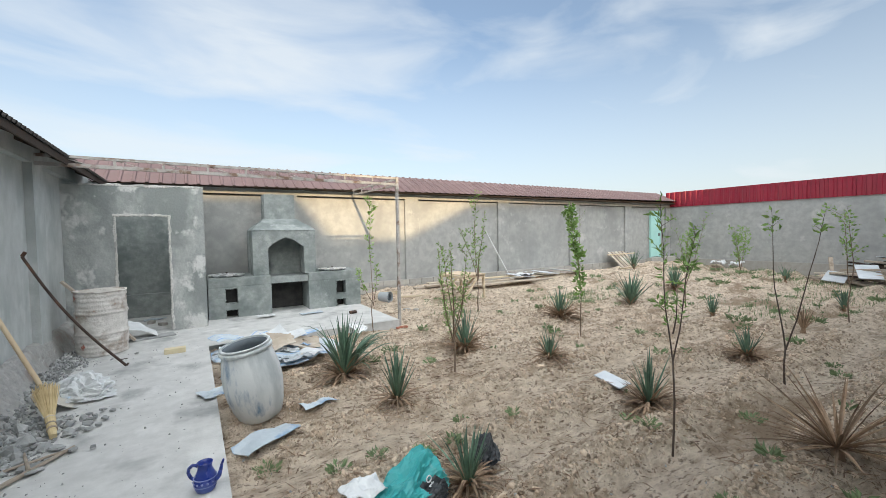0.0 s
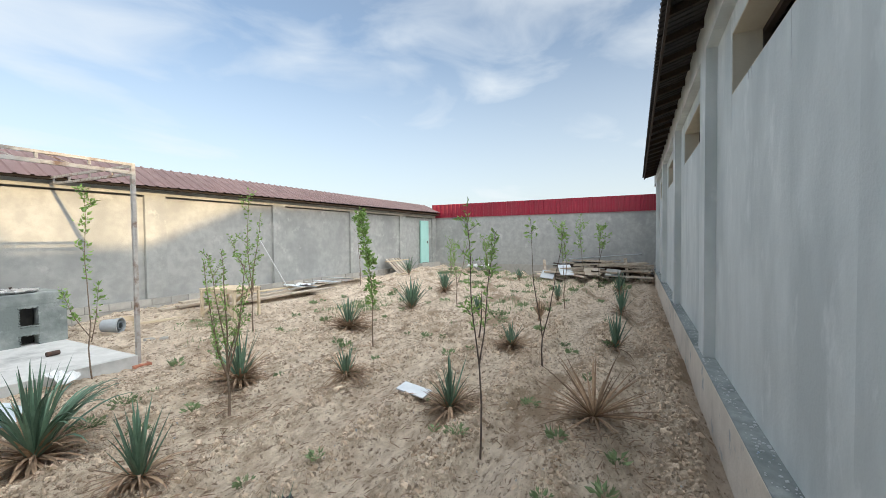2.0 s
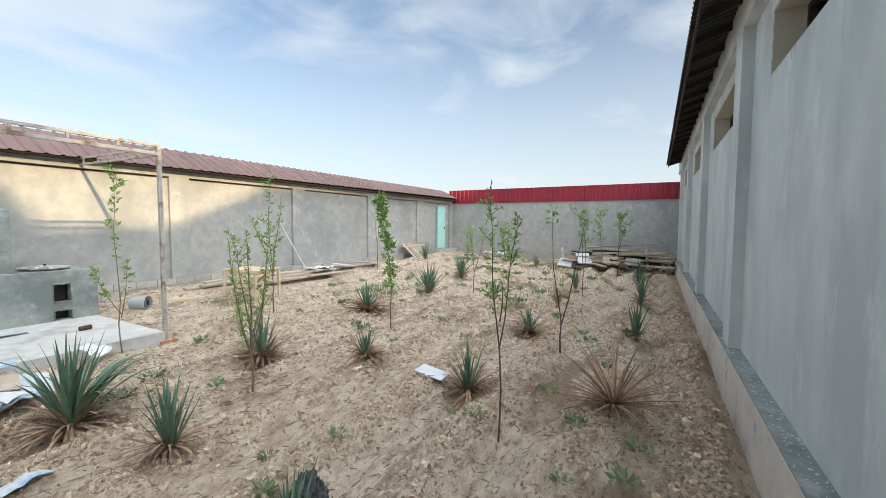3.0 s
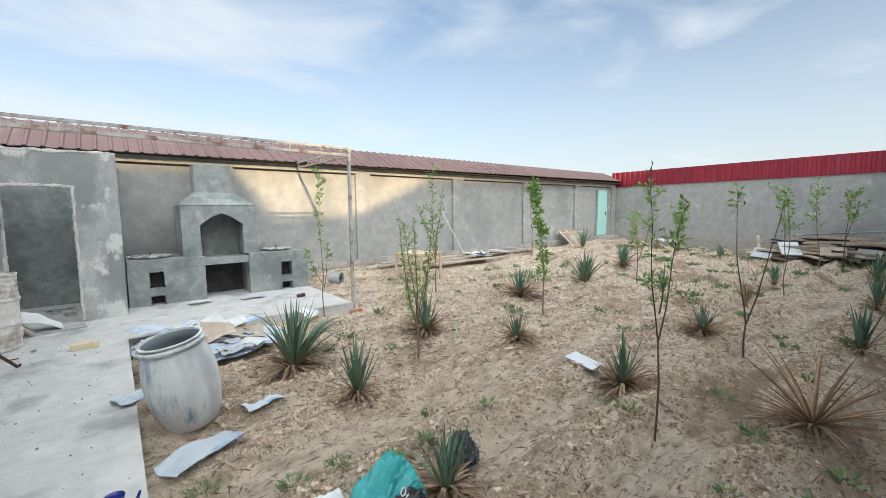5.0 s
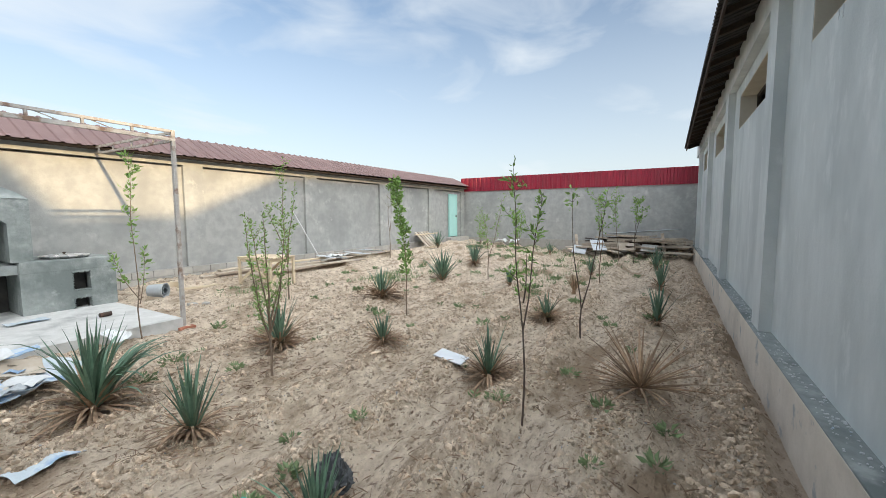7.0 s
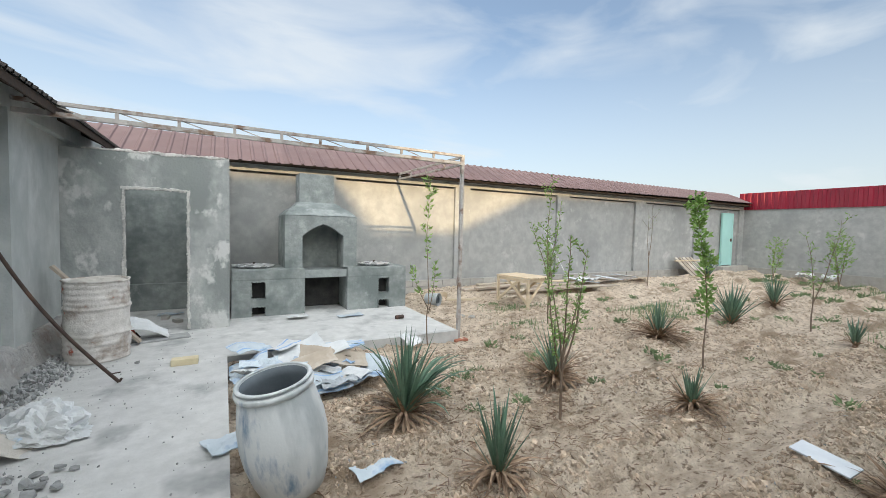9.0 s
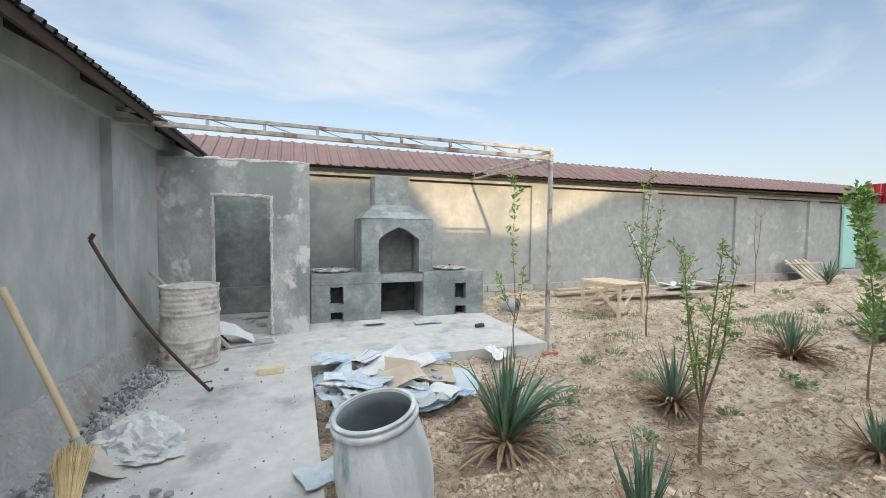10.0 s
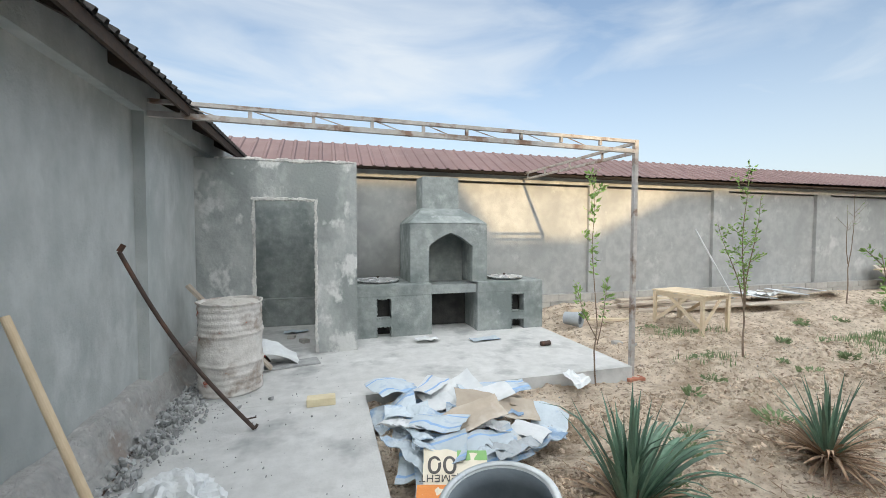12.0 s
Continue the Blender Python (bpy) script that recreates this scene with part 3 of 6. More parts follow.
# ---- stove ----
def build_stove():
    st = tagged(empty("outdoor_stove", (1.3, 9.0, 0)), "grey cement outdoor stove with arched hearth and stepped chimney", "stove")
    st.matrix_world = Matrix.Identity(4)
    for name, x0, x1, hx in (("left_wing", -0.13, 1.0, 0.16), ("right_wing", 1.75, 2.9, 2.34)):
        y0, y1, t = 8.85, 9.95, 0.16
        wing = part(name, roughen(boxes((x0, x1, y0, y1, 0.60, 0.79), bevel=0.022), 0.006, 5), M_STOVE, st)
        for piece, b in (("front_pier", (x0, hx, y0 + 0.004, y0 + t, 0, 0.61)), ("front_pier", (hx + 0.22, x1, y0 + 0.004, y0 + t, 0, 0.61)),
                         ("lintel", (hx, hx + 0.22, y0 + 0.006, y0 + t, 0.575, 0.61)), ("sill", (hx, hx + 0.22, y0 + 0.008, y0 + t, 0.16, 0.285)),
                         ("side_wall", (x0 + 0.003, x0 + 0.14, y0 + t, y1, 0, 0.61)), ("side_wall", (x1 - 0.14, x1 - 0.003, y0 + t, y1, 0, 0.61)), ("back_wall", (x0 + .14, x1 - .14, y1 - 0.1, y1, 0, 0.61))):
            part(piece, boxes(b), M_STOVE, wing)
    bm = bmesh.new()
    # hearth front with a pointed arch
    ax0, ax1, sp, ap = 0.97, 1.685, 1.35, 1.56
    arch = []
    for k in range(13):
        f = k / 12
        x = ax0 + (ax1 - ax0) * f
        u = abs(2 * f - 1)
        z = sp + (ap - sp) * (1 - u ** 1.9) * 0.55 + (ap - sp) * (1 - u) * 0.45
        arch.append((x, z))
    pts = [(0.68, 0.785), (ax0, 0.785)] + arch + [(ax1, 0.785), (1.93, 0.785), (1.93, 1.70), (0.68, 1.70)]
    part("hearth_front", extrude_profile(pts, "y", 8.92, 9.06), M_STOVE, st)
    part("hearth_body", boxes((0.68, 0.93, 9.058, 9.85, 0.785, 1.70), (1.72, 1.93, 9.058, 9.85, 0.785, 1.70), (0.928, 1.722, 9.55, 9.85, 0.0, 1.70), (0.93, 1.72, 9.058, 9.55, 1.58, 1.70)), M_STOVE, st)
    # black plates give the fire holes their soot and, painted in, their shade
    for soot_shade in ((1.0, 1.75, 9.47, 9.545, 0.003, 0.605), (0.16, 0.38, 9.06, 9.09, 0.003, 0.59), (2.34, 2.56, 9.06, 9.09, 0.003, 0.59)):
        part("soot_lining", boxes(soot_shade), M_SOOT_SHADE, st, "sooty black plate carrying the shade inside the fire hole")
    part("shelf", boxes((0.985, 1.765, 8.93, 9.55, 0.61, 0.745)), M_STOVE, st)
    # stepped hood
    # sloping plastered hood with two worn steps
    for lower, upper in (((0.67, 1.94, 8.905, 9.87, 1.70), (0.80, 1.81, 9.10, 9.86, 1.835)), ((0.79, 1.82, 9.09, 9.858, 1.80), (0.86, 1.76, 9.20, 9.855, 1.875)), ((0.88, 1.74, 9.23, 9.853, 1.87), (0.97, 1.66, 9.42, 9.85, 1.965))):
        bm = bmesh.new()
        rings = [[bm.verts.new((x, y, q[4])) for x, y in ((q[0], q[2]), (q[1], q[2]), (q[1], q[3]), (q[0], q[3]))] for q in (lower, upper)]
        bm.faces.new(list(reversed(rings[0])))
        bm.faces.new(rings[1])
        for k in range(4):
            bm.faces.new((rings[0][k], rings[0][(k + 1) % 4], rings[1][(k + 1) % 4], rings[1][k]))
        bmesh.ops.bevel(bm, geom=list(bm.edges), offset=0.014, segments=2, affect="EDGES")
        bmesh.ops.subdivide_edges(bm, edges=[e for e in bm.edges if e.calc_length() > 0.3], cuts=7)
        part("step", roughen(bm, 0.012, 7), M_STOVE, st)
    bm = bmesh.new()
    box(bm, 1.0, 1.63, 9.48, 9.95, 1.96, 2.50)
    part("chimney", bm, M_STOVE, st)
    return st


stove = build_stove()


# ---- openings and fixed details ----
door = tagged(empty("door_1"), "pale mint painted metal door in the fence wall", "door", kind="structure")
door_leaf = part("leaf", boxes((16.68, 17.32, FY - 0.02, FY + 0.03, 0.39, 2.34), bevel=0.006), M_MINT, door)
part("door_frame", boxes((16.62, 16.68, FY - 0.03, FY + 0.04, 0.36, 2.40), (17.32, 17.38, FY - 0.03, FY + 0.04, 0.36, 2.40), (16.68, 17.32, FY - 0.03, FY + 0.04, 2.34, 2.40)), M_MINT, door)
part("handle", boxes((17.22, 17.26, FY - 0.06, FY - 0.02, 1.30, 1.42), bevel=0.008), M_IRON, door_leaf)
part("door_step", boxes((16.3, 18.14, FY - 0.28, FY - 0.028, -0.3, 0.36), bevel=0.02), M_BLOCK, wall_north)


def chips(name, edge, parent, material, n, seed, size=(0.008, 0.026)):
    """Broken mortar lumps along a line from edge[0] to edge[1]."""
    rnd = random.Random(seed)
    bm = bmesh.new()
    a, b = Vector(edge[0]), Vector(edge[1])
    for _ in range(n):
        p = a.lerp(b, rnd.random())
        q = bmesh.ops.create_icosphere(bm, subdivisions=1, radius=rnd.uniform(*size), matrix=Matrix.Translation(p) @ Euler((rnd.random() * 6, rnd.random() * 6, rnd.random() * 6)).to_matrix().to_4x4() @ Matrix.Diagonal((1, rnd.uniform(0.4, 1), rnd.uniform(0.5, 1.6), 1)))
        for v in q["verts"]:
            v.co += noise.noise_vector(v.co * 40) * 0.006
    ob = part(name, bm, material, parent)
    ob["kind"] = "stuff"
    return ob


for e, n, sd in ((((-1.40, 8.31, 0.0), (-1.40, 8.31, 1.96)), 60, 1), (((-0.68, 8.31, 0.0), (-0.68, 8.31, 1.96)), 60, 2), (((-1.40, 8.31, 1.965), (-0.68, 8.31, 1.965)), 30, 3), (((-1.83, 8.4, 2.45), (-0.17, 8.4, 2.47)), 60, 4)):
    chips("mortar_chips", e, booth, M_CHIP, n, sd)


for hx in (0.16, 2.34):
    for z0, z1 in ((0.0, 0.16), (0.285, 0.575)):
        for e in (((hx, 8.855, z0), (hx, 8.855, z1)), ((hx + 0.22, 8.855, z0), (hx + 0.22, 8.855, z1)), ((hx, 8.855, z1), (hx + 0.22, 8.855, z1)), ((hx, 8.86, 0.285), (hx + 0.22, 8.86, 0.285))):
            chips("broken_lip", e, stove, M_STOVE, 14, int(100 * (hx + z0 + e[0][2])), (0.008, 0.02))


def ragged_edge(a, b, inward, seed):
    """A pale broken mortar lip along an edge of the doorway."""
    a, b, inward = Vector(a), Vector(b), Vector(inward)
    n = int((b - a).length / 0.018)
    rnd = random.Random(seed)
    bm = bmesh.new()
    rows = []
    for k in range(n + 1):
        c = a.lerp(b, k / n)
        big = noise.noise(c * 6 + Vector((seed, 0, 0)))
        out = 0.024 + 0.030 * big + rnd.uniform(-0.008, 0.008)
        inn = max(0.002, 0.012 + 0.022 * noise.noise(c * 9 + Vector((0, seed, 0))) + rnd.uniform(-0.007, 0.007))
        lip = 0.007 + 0.006 * rnd.random()
        rows.append([bm.verts.new(p) for p in (c - inward * out + Vector((0, 0.002, 0)), c - inward * out * 0.7 + Vector((0, -lip, 0)), c + inward * inn * 0.5 + Vector((0, -lip, 0)), c + inward * inn + Vector((0, 0.012, 0)), c + inward * inn * 0.6 + Vector((0, 0.06, 0)), c + Vector((0, 0.09, 0)) - inward * 0.004)])
    for p, q in zip(rows, rows[1:]):
        for i in range(5):
            bm.faces.new((p[i], p[i + 1], q[i + 1], q[i]))
    bmesh.ops.recalc_face_normals(bm, faces=bm.faces)
    part("broken_edge", bm, M_CHIP, booth, "pale broken mortar edge")


ragged_edge((-1.40, 8.3, 0.01), (-1.40, 8.3, 1.965), (1, 0, 0), 1)
ragged_edge((-0.68, 8.3, 0.01), (-0.68, 8.3, 1.965), (-1, 0, 0), 2)
ragged_edge((-1.43, 8.3, 1.965), (-0.65, 8.3, 1.965), (0, 0, -1), 3)
ragged_edge((-1.82, 8.3, 2.455), (-0.17, 8.3, 2.465), (0, 0, 1), 4)

# rough footing that slopes out under the west wall
bm = bmesh.new()
rows_ = []
for j in range(190):
    y = 0.5 + 7.79 * j / 189
    row_ = []
    for i, (x, z) in enumerate(((-2.06, 0.34), (-1.995, 0.33), (-1.955, 0.28), (-1.925, 0.19), (-1.90, 0.10), (-1.865, 0.03), (-1.80, -0.02))):
        x += 0.07 * i / 6 * min(1.0, max(0.0, (6.7 - y) / 1.4))
        p = Vector((x, y, z))
        k = noise.noise(p * 4) * 0.035 + noise.noise(p * 14) * 0.018 + noise.noise(Vector((7, y * 1.3, 2))) * 0.045
        row_.append(bm.verts.new((x + (k if i else 0), y, z + (0.8 * k if i < 6 else -0.02))))
    rows_.append(row_)
for p, q in zip(rows_, rows_[1:]):
    for i in range(6):
        bm.faces.new((p[i], p[i + 1], q[i + 1], q[i]))
bmesh.ops.recalc_face_normals(bm, faces=bm.faces)
part("footing", bm, M_FOOTING, wall_west)

# plaster runs and smears under the near window
rnd = random.Random(6)
for u, z0, z1, w in ((3.02, 2.45, 2.79, 0.007), (4.54, 2.35, 2.79, 0.006), (3.86, 2.70, 2.79, 0.018), (3.94, 2.72, 2.79, 0.012), (7.9, 2.6, 2.79, 0.008)):
    bm = bmesh.new()
    tube(bm, [Vector((u + rnd.uniform(-0.004, 0.004), WR, z1 + (z0 - z1) * k / 6)) for k in range(7)], [w * (0.5 - 0.05 * k) for k in range(7)], 6)
    bmesh.ops.transform(bm, matrix=SB, verts=bm.verts)
    part("plaster_run", bm, M_WHITE, wall_south, "dried white plaster run")
# mortar crumbs on the south ledge
rnd = random.Random(5)
bm = bmesh.new()
for _ in range(520):
    u = U0 + (U1 - U0) * rnd.random() ** 1.7
    q = bmesh.ops.create_icosphere(bm, subdivisions=1, radius=rnd.uniform(0.003, 0.012), matrix=SB @ Matrix.Translation((u, rnd.uniform(WR + 0.01, WP - 0.02), 0.278)) @ Matrix.Diagonal((1, rnd.uniform(.5, 1.4), 0.6, 1)))
crumbs = part("mortar_crumbs", bm, M_WHITE, wall_south)
crumbs["kind"] = "stuff"


# ---- steel frame over the patio ----
def build_frame():
    fr = tagged(empty("pergola"), "rusty unroofed steel truss pergola on a thin post", "pergola")
    y = 6.8
    part("top_chord", beam(bmesh.new(), (-1.95, y, 2.635), (2.92, y, 2.61), 0.04, 0.035), M_STEEL, fr)
    part("bottom_chord", beam(bmesh.new(), (-1.95, y, 2.53), (2.92, y, 2.50), 0.045, 0.045), M_STEEL, fr)
    xs = [-1.7, -1.18, -0.65, -0.12, 0.38, 0.83, 1.44, 1.92, 2.42]
    for x in xs:
        part("strut", beam(bmesh.new(), (x, y, 2.54), (x, y, 2.62), 0.03, 0.03), M_STEEL, fr)
    for a, b in zip(xs, xs[1:]):
        part("diagonal", rod(bmesh.new(), (a + 0.02, y, 2.615), ((a + b) / 2 + 0.05, y, 2.53), 0.006, n=6), M_STEEL, fr)
    part("post", beam(bmesh.new(), (2.90, y + 0.002, -0.16), (2.90, y, 2.63), 0.05, 0.05, 0.004), M_STEEL, fr)
    part("side_top_chord", beam(bmesh.new(), (2.91, y, 2.60), (3.18, 10.2, 2.72), 0.035, 0.035), M_STEEL, fr)
    part("side_bottom_chord", beam(bmesh.new(), (2.91, y, 2.49), (3.22, 10.2, 2.62), 0.035, 0.035), M_STEEL, fr)
    for f in (0.2, 0.45, 0.7, 0.92):
        a = Vector((2.91, y, 2.50)).lerp(Vector((3.2, 10.2, 2.62)), f)
        part("strut", beam(bmesh.new(), a, a + Vector((0, 0, 0.1)), 0.025, 0.025), M_STEEL, fr)
    part("footing_brick", boxes((2.80, 3.02, 6.70, 6.81, -0.19, -0.13), bevel=0.008), M_REDBRICK, fr, "broken red brick at the post's foot")


build_frame()
for x, y, r, lab in ((0.22, 9.22, 0.33, "round worn aluminium lid on the stove's wing"), (2.36, 9.2, 0.31, "round worn aluminium lid over the cauldron hole")):
    lid = tagged(empty("cauldron_lid", (x, y, 0.80)), lab, "lid", group="stove lids")
    part("dish", lathe(bmesh.new(), [(r * 0.9, 0.0), (r, 0.02), (r, 0.032), (r * 0.93, 0.034), (r * 0.6, 0.045), (0.03, 0.05)]), M_ALU, lid, smooth=False)
    part("knob", lathe(bmesh.new(), [(0.012, 0.05), (0.012, 0.062), (0.022, 0.068), (0.022, 0.078), (0.004, 0.082)], 12), M_IRON, lid)


# ---- drum, barrel and tools ----
def build_drum():
    d = tagged(empty("steel_drum", (-1.47, 7.30, 0)), "steel drum caked in pale cement, filled with sand", "drum")
    prof = [(0.27, 0.0), (0.287, 0.008), (0.29, 0.02)]
    for k in range(60):
        z = 0.03 + 0.83 * k / 59
        r = 0.288
        for hoop in (0.30, 0.585):
            r += 0.016 * math.exp(-((z - hoop) / 0.014) ** 2)
        if z < 0.25 or z > 0.63:
            r += 0.004 * math.sin(z * 2 * math.pi / 0.062)
        prof.append((r, z))
    prof += [(0.298, 0.868), (0.298, 0.88), (0.285, 0.882), (0.282, 0.86), (0.28, 0.84)]
    bm = lathe(bmesh.new(), prof, 48)
    roughen(bm, 0.014, 4)
    roughen(bm, 0.007, 10)
    roughen(bm, 0.004, 30)
    part("body", bm, M_DRUM, d, smooth=True)
    bm = lathe(bmesh.new(), [(0.281, 0.80), (0.281, 0.85), (0.24, 0.868), (0.2, 0.875), (0.15, 0.882), (0.1, 0.886), (0.05, 0.888), (0.01, 0.888)], 40)
    part("sand_fill", roughen(roughen(bm, 0.02, 6), 0.010, 20), M_SAND, d)


build_drum()
bm = beam(bmesh.new(), (-1.15, 7.72, 0.03), (-1.95, 7.68, 1.0), 0.11, 0.03, 0.004)
tagged(part("plank_offcut", bm, M_KRAFT), "pale plank offcut leaning behind the drum", "plank")


def build_barrel():
    up = Vector((-0.13, -0.03, 0.74)).normalized()
    b = tagged(new("barrel"), "open pale blue-grey barrel splashed with cement, leaning", "barrel")
    m = up.to_track_quat("Z", "Y").to_matrix().to_4x4()
    m.translation = (0.165, 4.22, -0.15)
    b.matrix_world = m
    out = [(0.02, 0.0), (0.165, 0.0), (0.195, 0.02), (0.228, 0.12), (0.254, 0.26), (0.262, 0.36), (0.256, 0.47), (0.237, 0.59), (0.219, 0.665), (0.214, 0.69)]
    inn = [(r - 0.012, z + 0.004) for r, z in reversed(out[1:])]
    bm = lathe(bmesh.new(), out + [(0.213, 0.735)] + [(0.200, 0.735)] + inn[:-1] + [(0.15, 0.02), (0.02, 0.02)], 48)
    shell = part("body", roughen(bm, 0.004, 6), M_BARREL, b, smooth=True)
    part("rim", lathe(bmesh.new(), [(0.214, 0.680), (0.231, 0.684), (0.235, 0.70), (0.231, 0.716), (0.217, 0.718)], 48, caps=False), M_BARREL, shell, "pale rolled rim", smooth=True)
    part("collar", lathe(bmesh.new(), [(0.214, 0.728), (0.224, 0.731), (0.225, 0.742), (0.211, 0.746), (0.200, 0.742), (0.201, 0.736)], 48, caps=False), M_BARREL, shell, smooth=True)
    part("lining", lathe(bmesh.new(), [(r * 0.87, z) for r, z in ((0.165, 0.024), (0.24, 0.13), (0.274, 0.27), (0.281, 0.37), (0.275, 0.47), (0.253, 0.58), (0.231, 0.66), (0.226, 0.73), (0.222, 0.73), (0.227, 0.66), (0.249, 0.58), (0.271, 0.47), (0.277, 0.37), (0.270, 0.27), (0.236, 0.132), (0.161, 0.027))], 40, caps=False), M_BARRELIN, shell, "grey cement-stained inside", smooth=True)


build_barrel()


def build_crowbar():
    c = tagged(empty("iron_bar"), "long rusty iron bar leaning on the wall", "iron bar")
    a, b = Vector((-1.1, 6.28, 0.015)), Vector((-1.985, 6.33, 1.41))
    bm = bmesh.new()
    n = 14
    pts = [a.lerp(b, k / n) + Vector((-0.06, 0, -0.03)) * math.sin(math.pi * k / n) for k in range(n + 1)]
    tube(bm, pts, [0.015] * (n + 1), 8)
    part("shaft", bm, M_IRON, c, smooth=True)
    part("flat_tip", beam(bmesh.new(), pts[-1], b + Vector((0.03, 0.0, 0.05)), 0.012, 0.035), M_IRON, c)
    part("spur", beam(bmesh.new(), a + Vector((-0.05, 0, 0.085)), a + Vector((0.01, 0.02, 0.085)), 0.012, 0.008), M_IRON, c)
    part("claw", beam(bmesh.new(), a, a + Vector((0.02, 0.01, 0.03)), 0.016, 0.016), M_IRON, c)


build_crowbar()


def build_shovel():
    s_ = tagged(empty("shovel"), "shovel with pale wooden handle leaning on the wall", "shovel")
    j, top = Vector((-1.57, 5.07, 0.20)), Vector((-2.0, 5.26, 1.15))
    part("handle", rod(bmesh.new(), j - (top - j).normalized() * 0.05, top, 0.021, 0.019, 14), M_PALEWOOD, s_, "pale turned wooden handle", smooth=False)
    part("socket", rod(bmesh.new(), j - (top - j).normalized() * 0.12, j + (top - j).normalized() * 0.06, 0.03, 0.024, 14), M_PLASTIC, s_)
    bm = bmesh.new()
    nx, ny = 10, 12
    tip = Vector((-1.385, 5.06, 0.008))
    ax = (tip - (j - Vector((0, 0, 0.08)))).normalized()
    side = Vector((0, 1, 0.0)) - ax * ax.y
    side.normalize()
    nrm = ax.cross(side)
    if nrm.z < 0:
        nrm = -nrm
    o = j - Vector((0.0, 0, 0.09))
    grid = []
    for b in range(ny + 1):
        v = b / ny
        w = 0.115 * (1 - 0.75 * max(0, (v - 0.55) / 0.45) ** 2)
        grid.append([(o + ax * (0.30 * v) + side * (w * (2 * a / nx - 1)) + nrm * (0.035 * (2 * a / nx - 1) ** 2)) for a in range(nx + 1)])
    up = [[bm.verts.new(p + nrm * 0.003) for p in r] for r in grid]
    lo = [[bm.verts.new(p) for p in r] for r in grid]
    for b in range(ny):
        for a in range(nx):
            bm.faces.new((up[b][a], up[b][a + 1], up[b + 1][a + 1], up[b + 1][a]))
            bm.faces.new((lo[b][a + 1], lo[b][a], lo[b + 1][a], lo[b + 1][a + 1]))
    part("blade", bm, M_SAND, s_, "blade crusted with dry cement", smooth=True)


build_shovel()


def build_broom():
    b = tagged(empty("hand_broom"), "short straw hand broom lying on rubble", "broom")
    a, m_, t = Vector((-1.34, 4.27, 0.04)), Vector((-1.42, 4.56, 0.10)), Vector((-1.51, 4.86, 0.28))
    bm = bmesh.new()
    rod(bm, a, a.lerp(m_, 0.5), 0.024, 0.03, 12)
    rod(bm, a.lerp(m_, 0.5), m_, 0.03, 0.036, 12)
    part("grip", bm, M_STRAW, b)
    for f in (0.35, 0.6, 0.92):
        p = a.lerp(m_, f)
        d = (m_ - a).normalized() * 0.008
        part("binding", rod(bmesh.new(), p - d, p + d, 0.035, 0.036, 12), M_OLDWOOD, b)
    rnd = random.Random(8)
    bm = bmesh.new()
    ax = (t - m_).normalized()
    s1 = ax.cross(Vector((0, 0, 1))).normalized()
    s2 = ax.cross(s1)
    for _ in range(320):
        r, th = math.sqrt(rnd.random()), rnd.random() * 6.28
        o = s1 * (r * math.cos(th)) + s2 * (r * math.sin(th) * 0.6)
        rod(bm, m_ + o * 0.028, m_ + (t - m_) * rnd.uniform(0.8, 1.05) + o * rnd.uniform(0.07, 0.10), 0.004, 0.0025, 4, False)
    part("bristles", bm, M_STRAW, b)


build_broom()


def build_jug():
    j = tagged(empty("jug", (-0.335, 2.89, 0)), "cobalt blue glazed jug with spout and handle", "jug")
    prof = [(0.045, 0.0), (0.052, 0.006), (0.062, 0.03), (0.068, 0.06), (0.064, 0.09), (0.048, 0.125), (0.040, 0.145), (0.041, 0.165), (0.045, 0.18), (0.041, 0.18), (0.036, 0.16), (0.03, 0.14)]
    pot = part("body", lathe(bmesh.new(), prof, 36), M_COBALT, j, smooth=True)
    for k in range(14):
        a = k * 2 * math.pi / 14
        part("relief_bead", bmesh_ball((0.066 * math.cos(a), 0.066 * math.sin(a), 0.068), 0.008), M_GLAZE, pot)
    for z, r in ((0.045, 0.0665), (0.09, 0.066)):
        part("relief_ring", lathe(bmesh.new(), [(r - 0.004, z - 0.003), (r, z - 0.002), (r, z + 0.002), (r - 0.004, z + 0.003)], 36, caps=False), M_GLAZE, pot)
    pts = [Vector((0.055, 0.0, 0.06)), Vector((0.085, 0, 0.09)), Vector((0.098, 0, 0.13)), Vector((0.105, 0, 0.165)), Vector((0.118, 0, 0.195))]
    bm = bmesh.new()
    for k, (p, q) in enumerate(zip(pts, pts[1:])):
        rod(bm, p, q, 0.016 - 0.0025 * k, 0.0135 - 0.0025 * k, 10)
    part("spout", bm, M_COBALT, j, smooth=True)
    pts = [Vector((-0.04, 0, 0.155)), Vector((-0.075, 0, 0.16)), Vector((-0.10, 0, 0.14)), Vector((-0.105, 0, 0.11)), Vector((-0.09, 0, 0.08)), Vector((-0.062, 0, 0.065))]
    bm = bmesh.new()
    for p, q in zip(pts, pts[1:]):
        rod(bm, p, q, 0.010, n=10)
    part("handle", bm, M_COBALT, j, smooth=True)
    j.rotation_euler.z = radians(-30)


def bmesh_ball(c, r):
    bm = bmesh.new()
    bmesh.ops.create_icosphere(bm, subdivisions=1, radius=r, matrix=Matrix.Translation(c))
    return bm


build_jug()


def stick(name, a, b, w, h, material, label, category="wood", bevel=0.004, group=""):
    return tagged(part(name, beam(bmesh.new(), a, b, w, h, bevel), material), label, category, group)


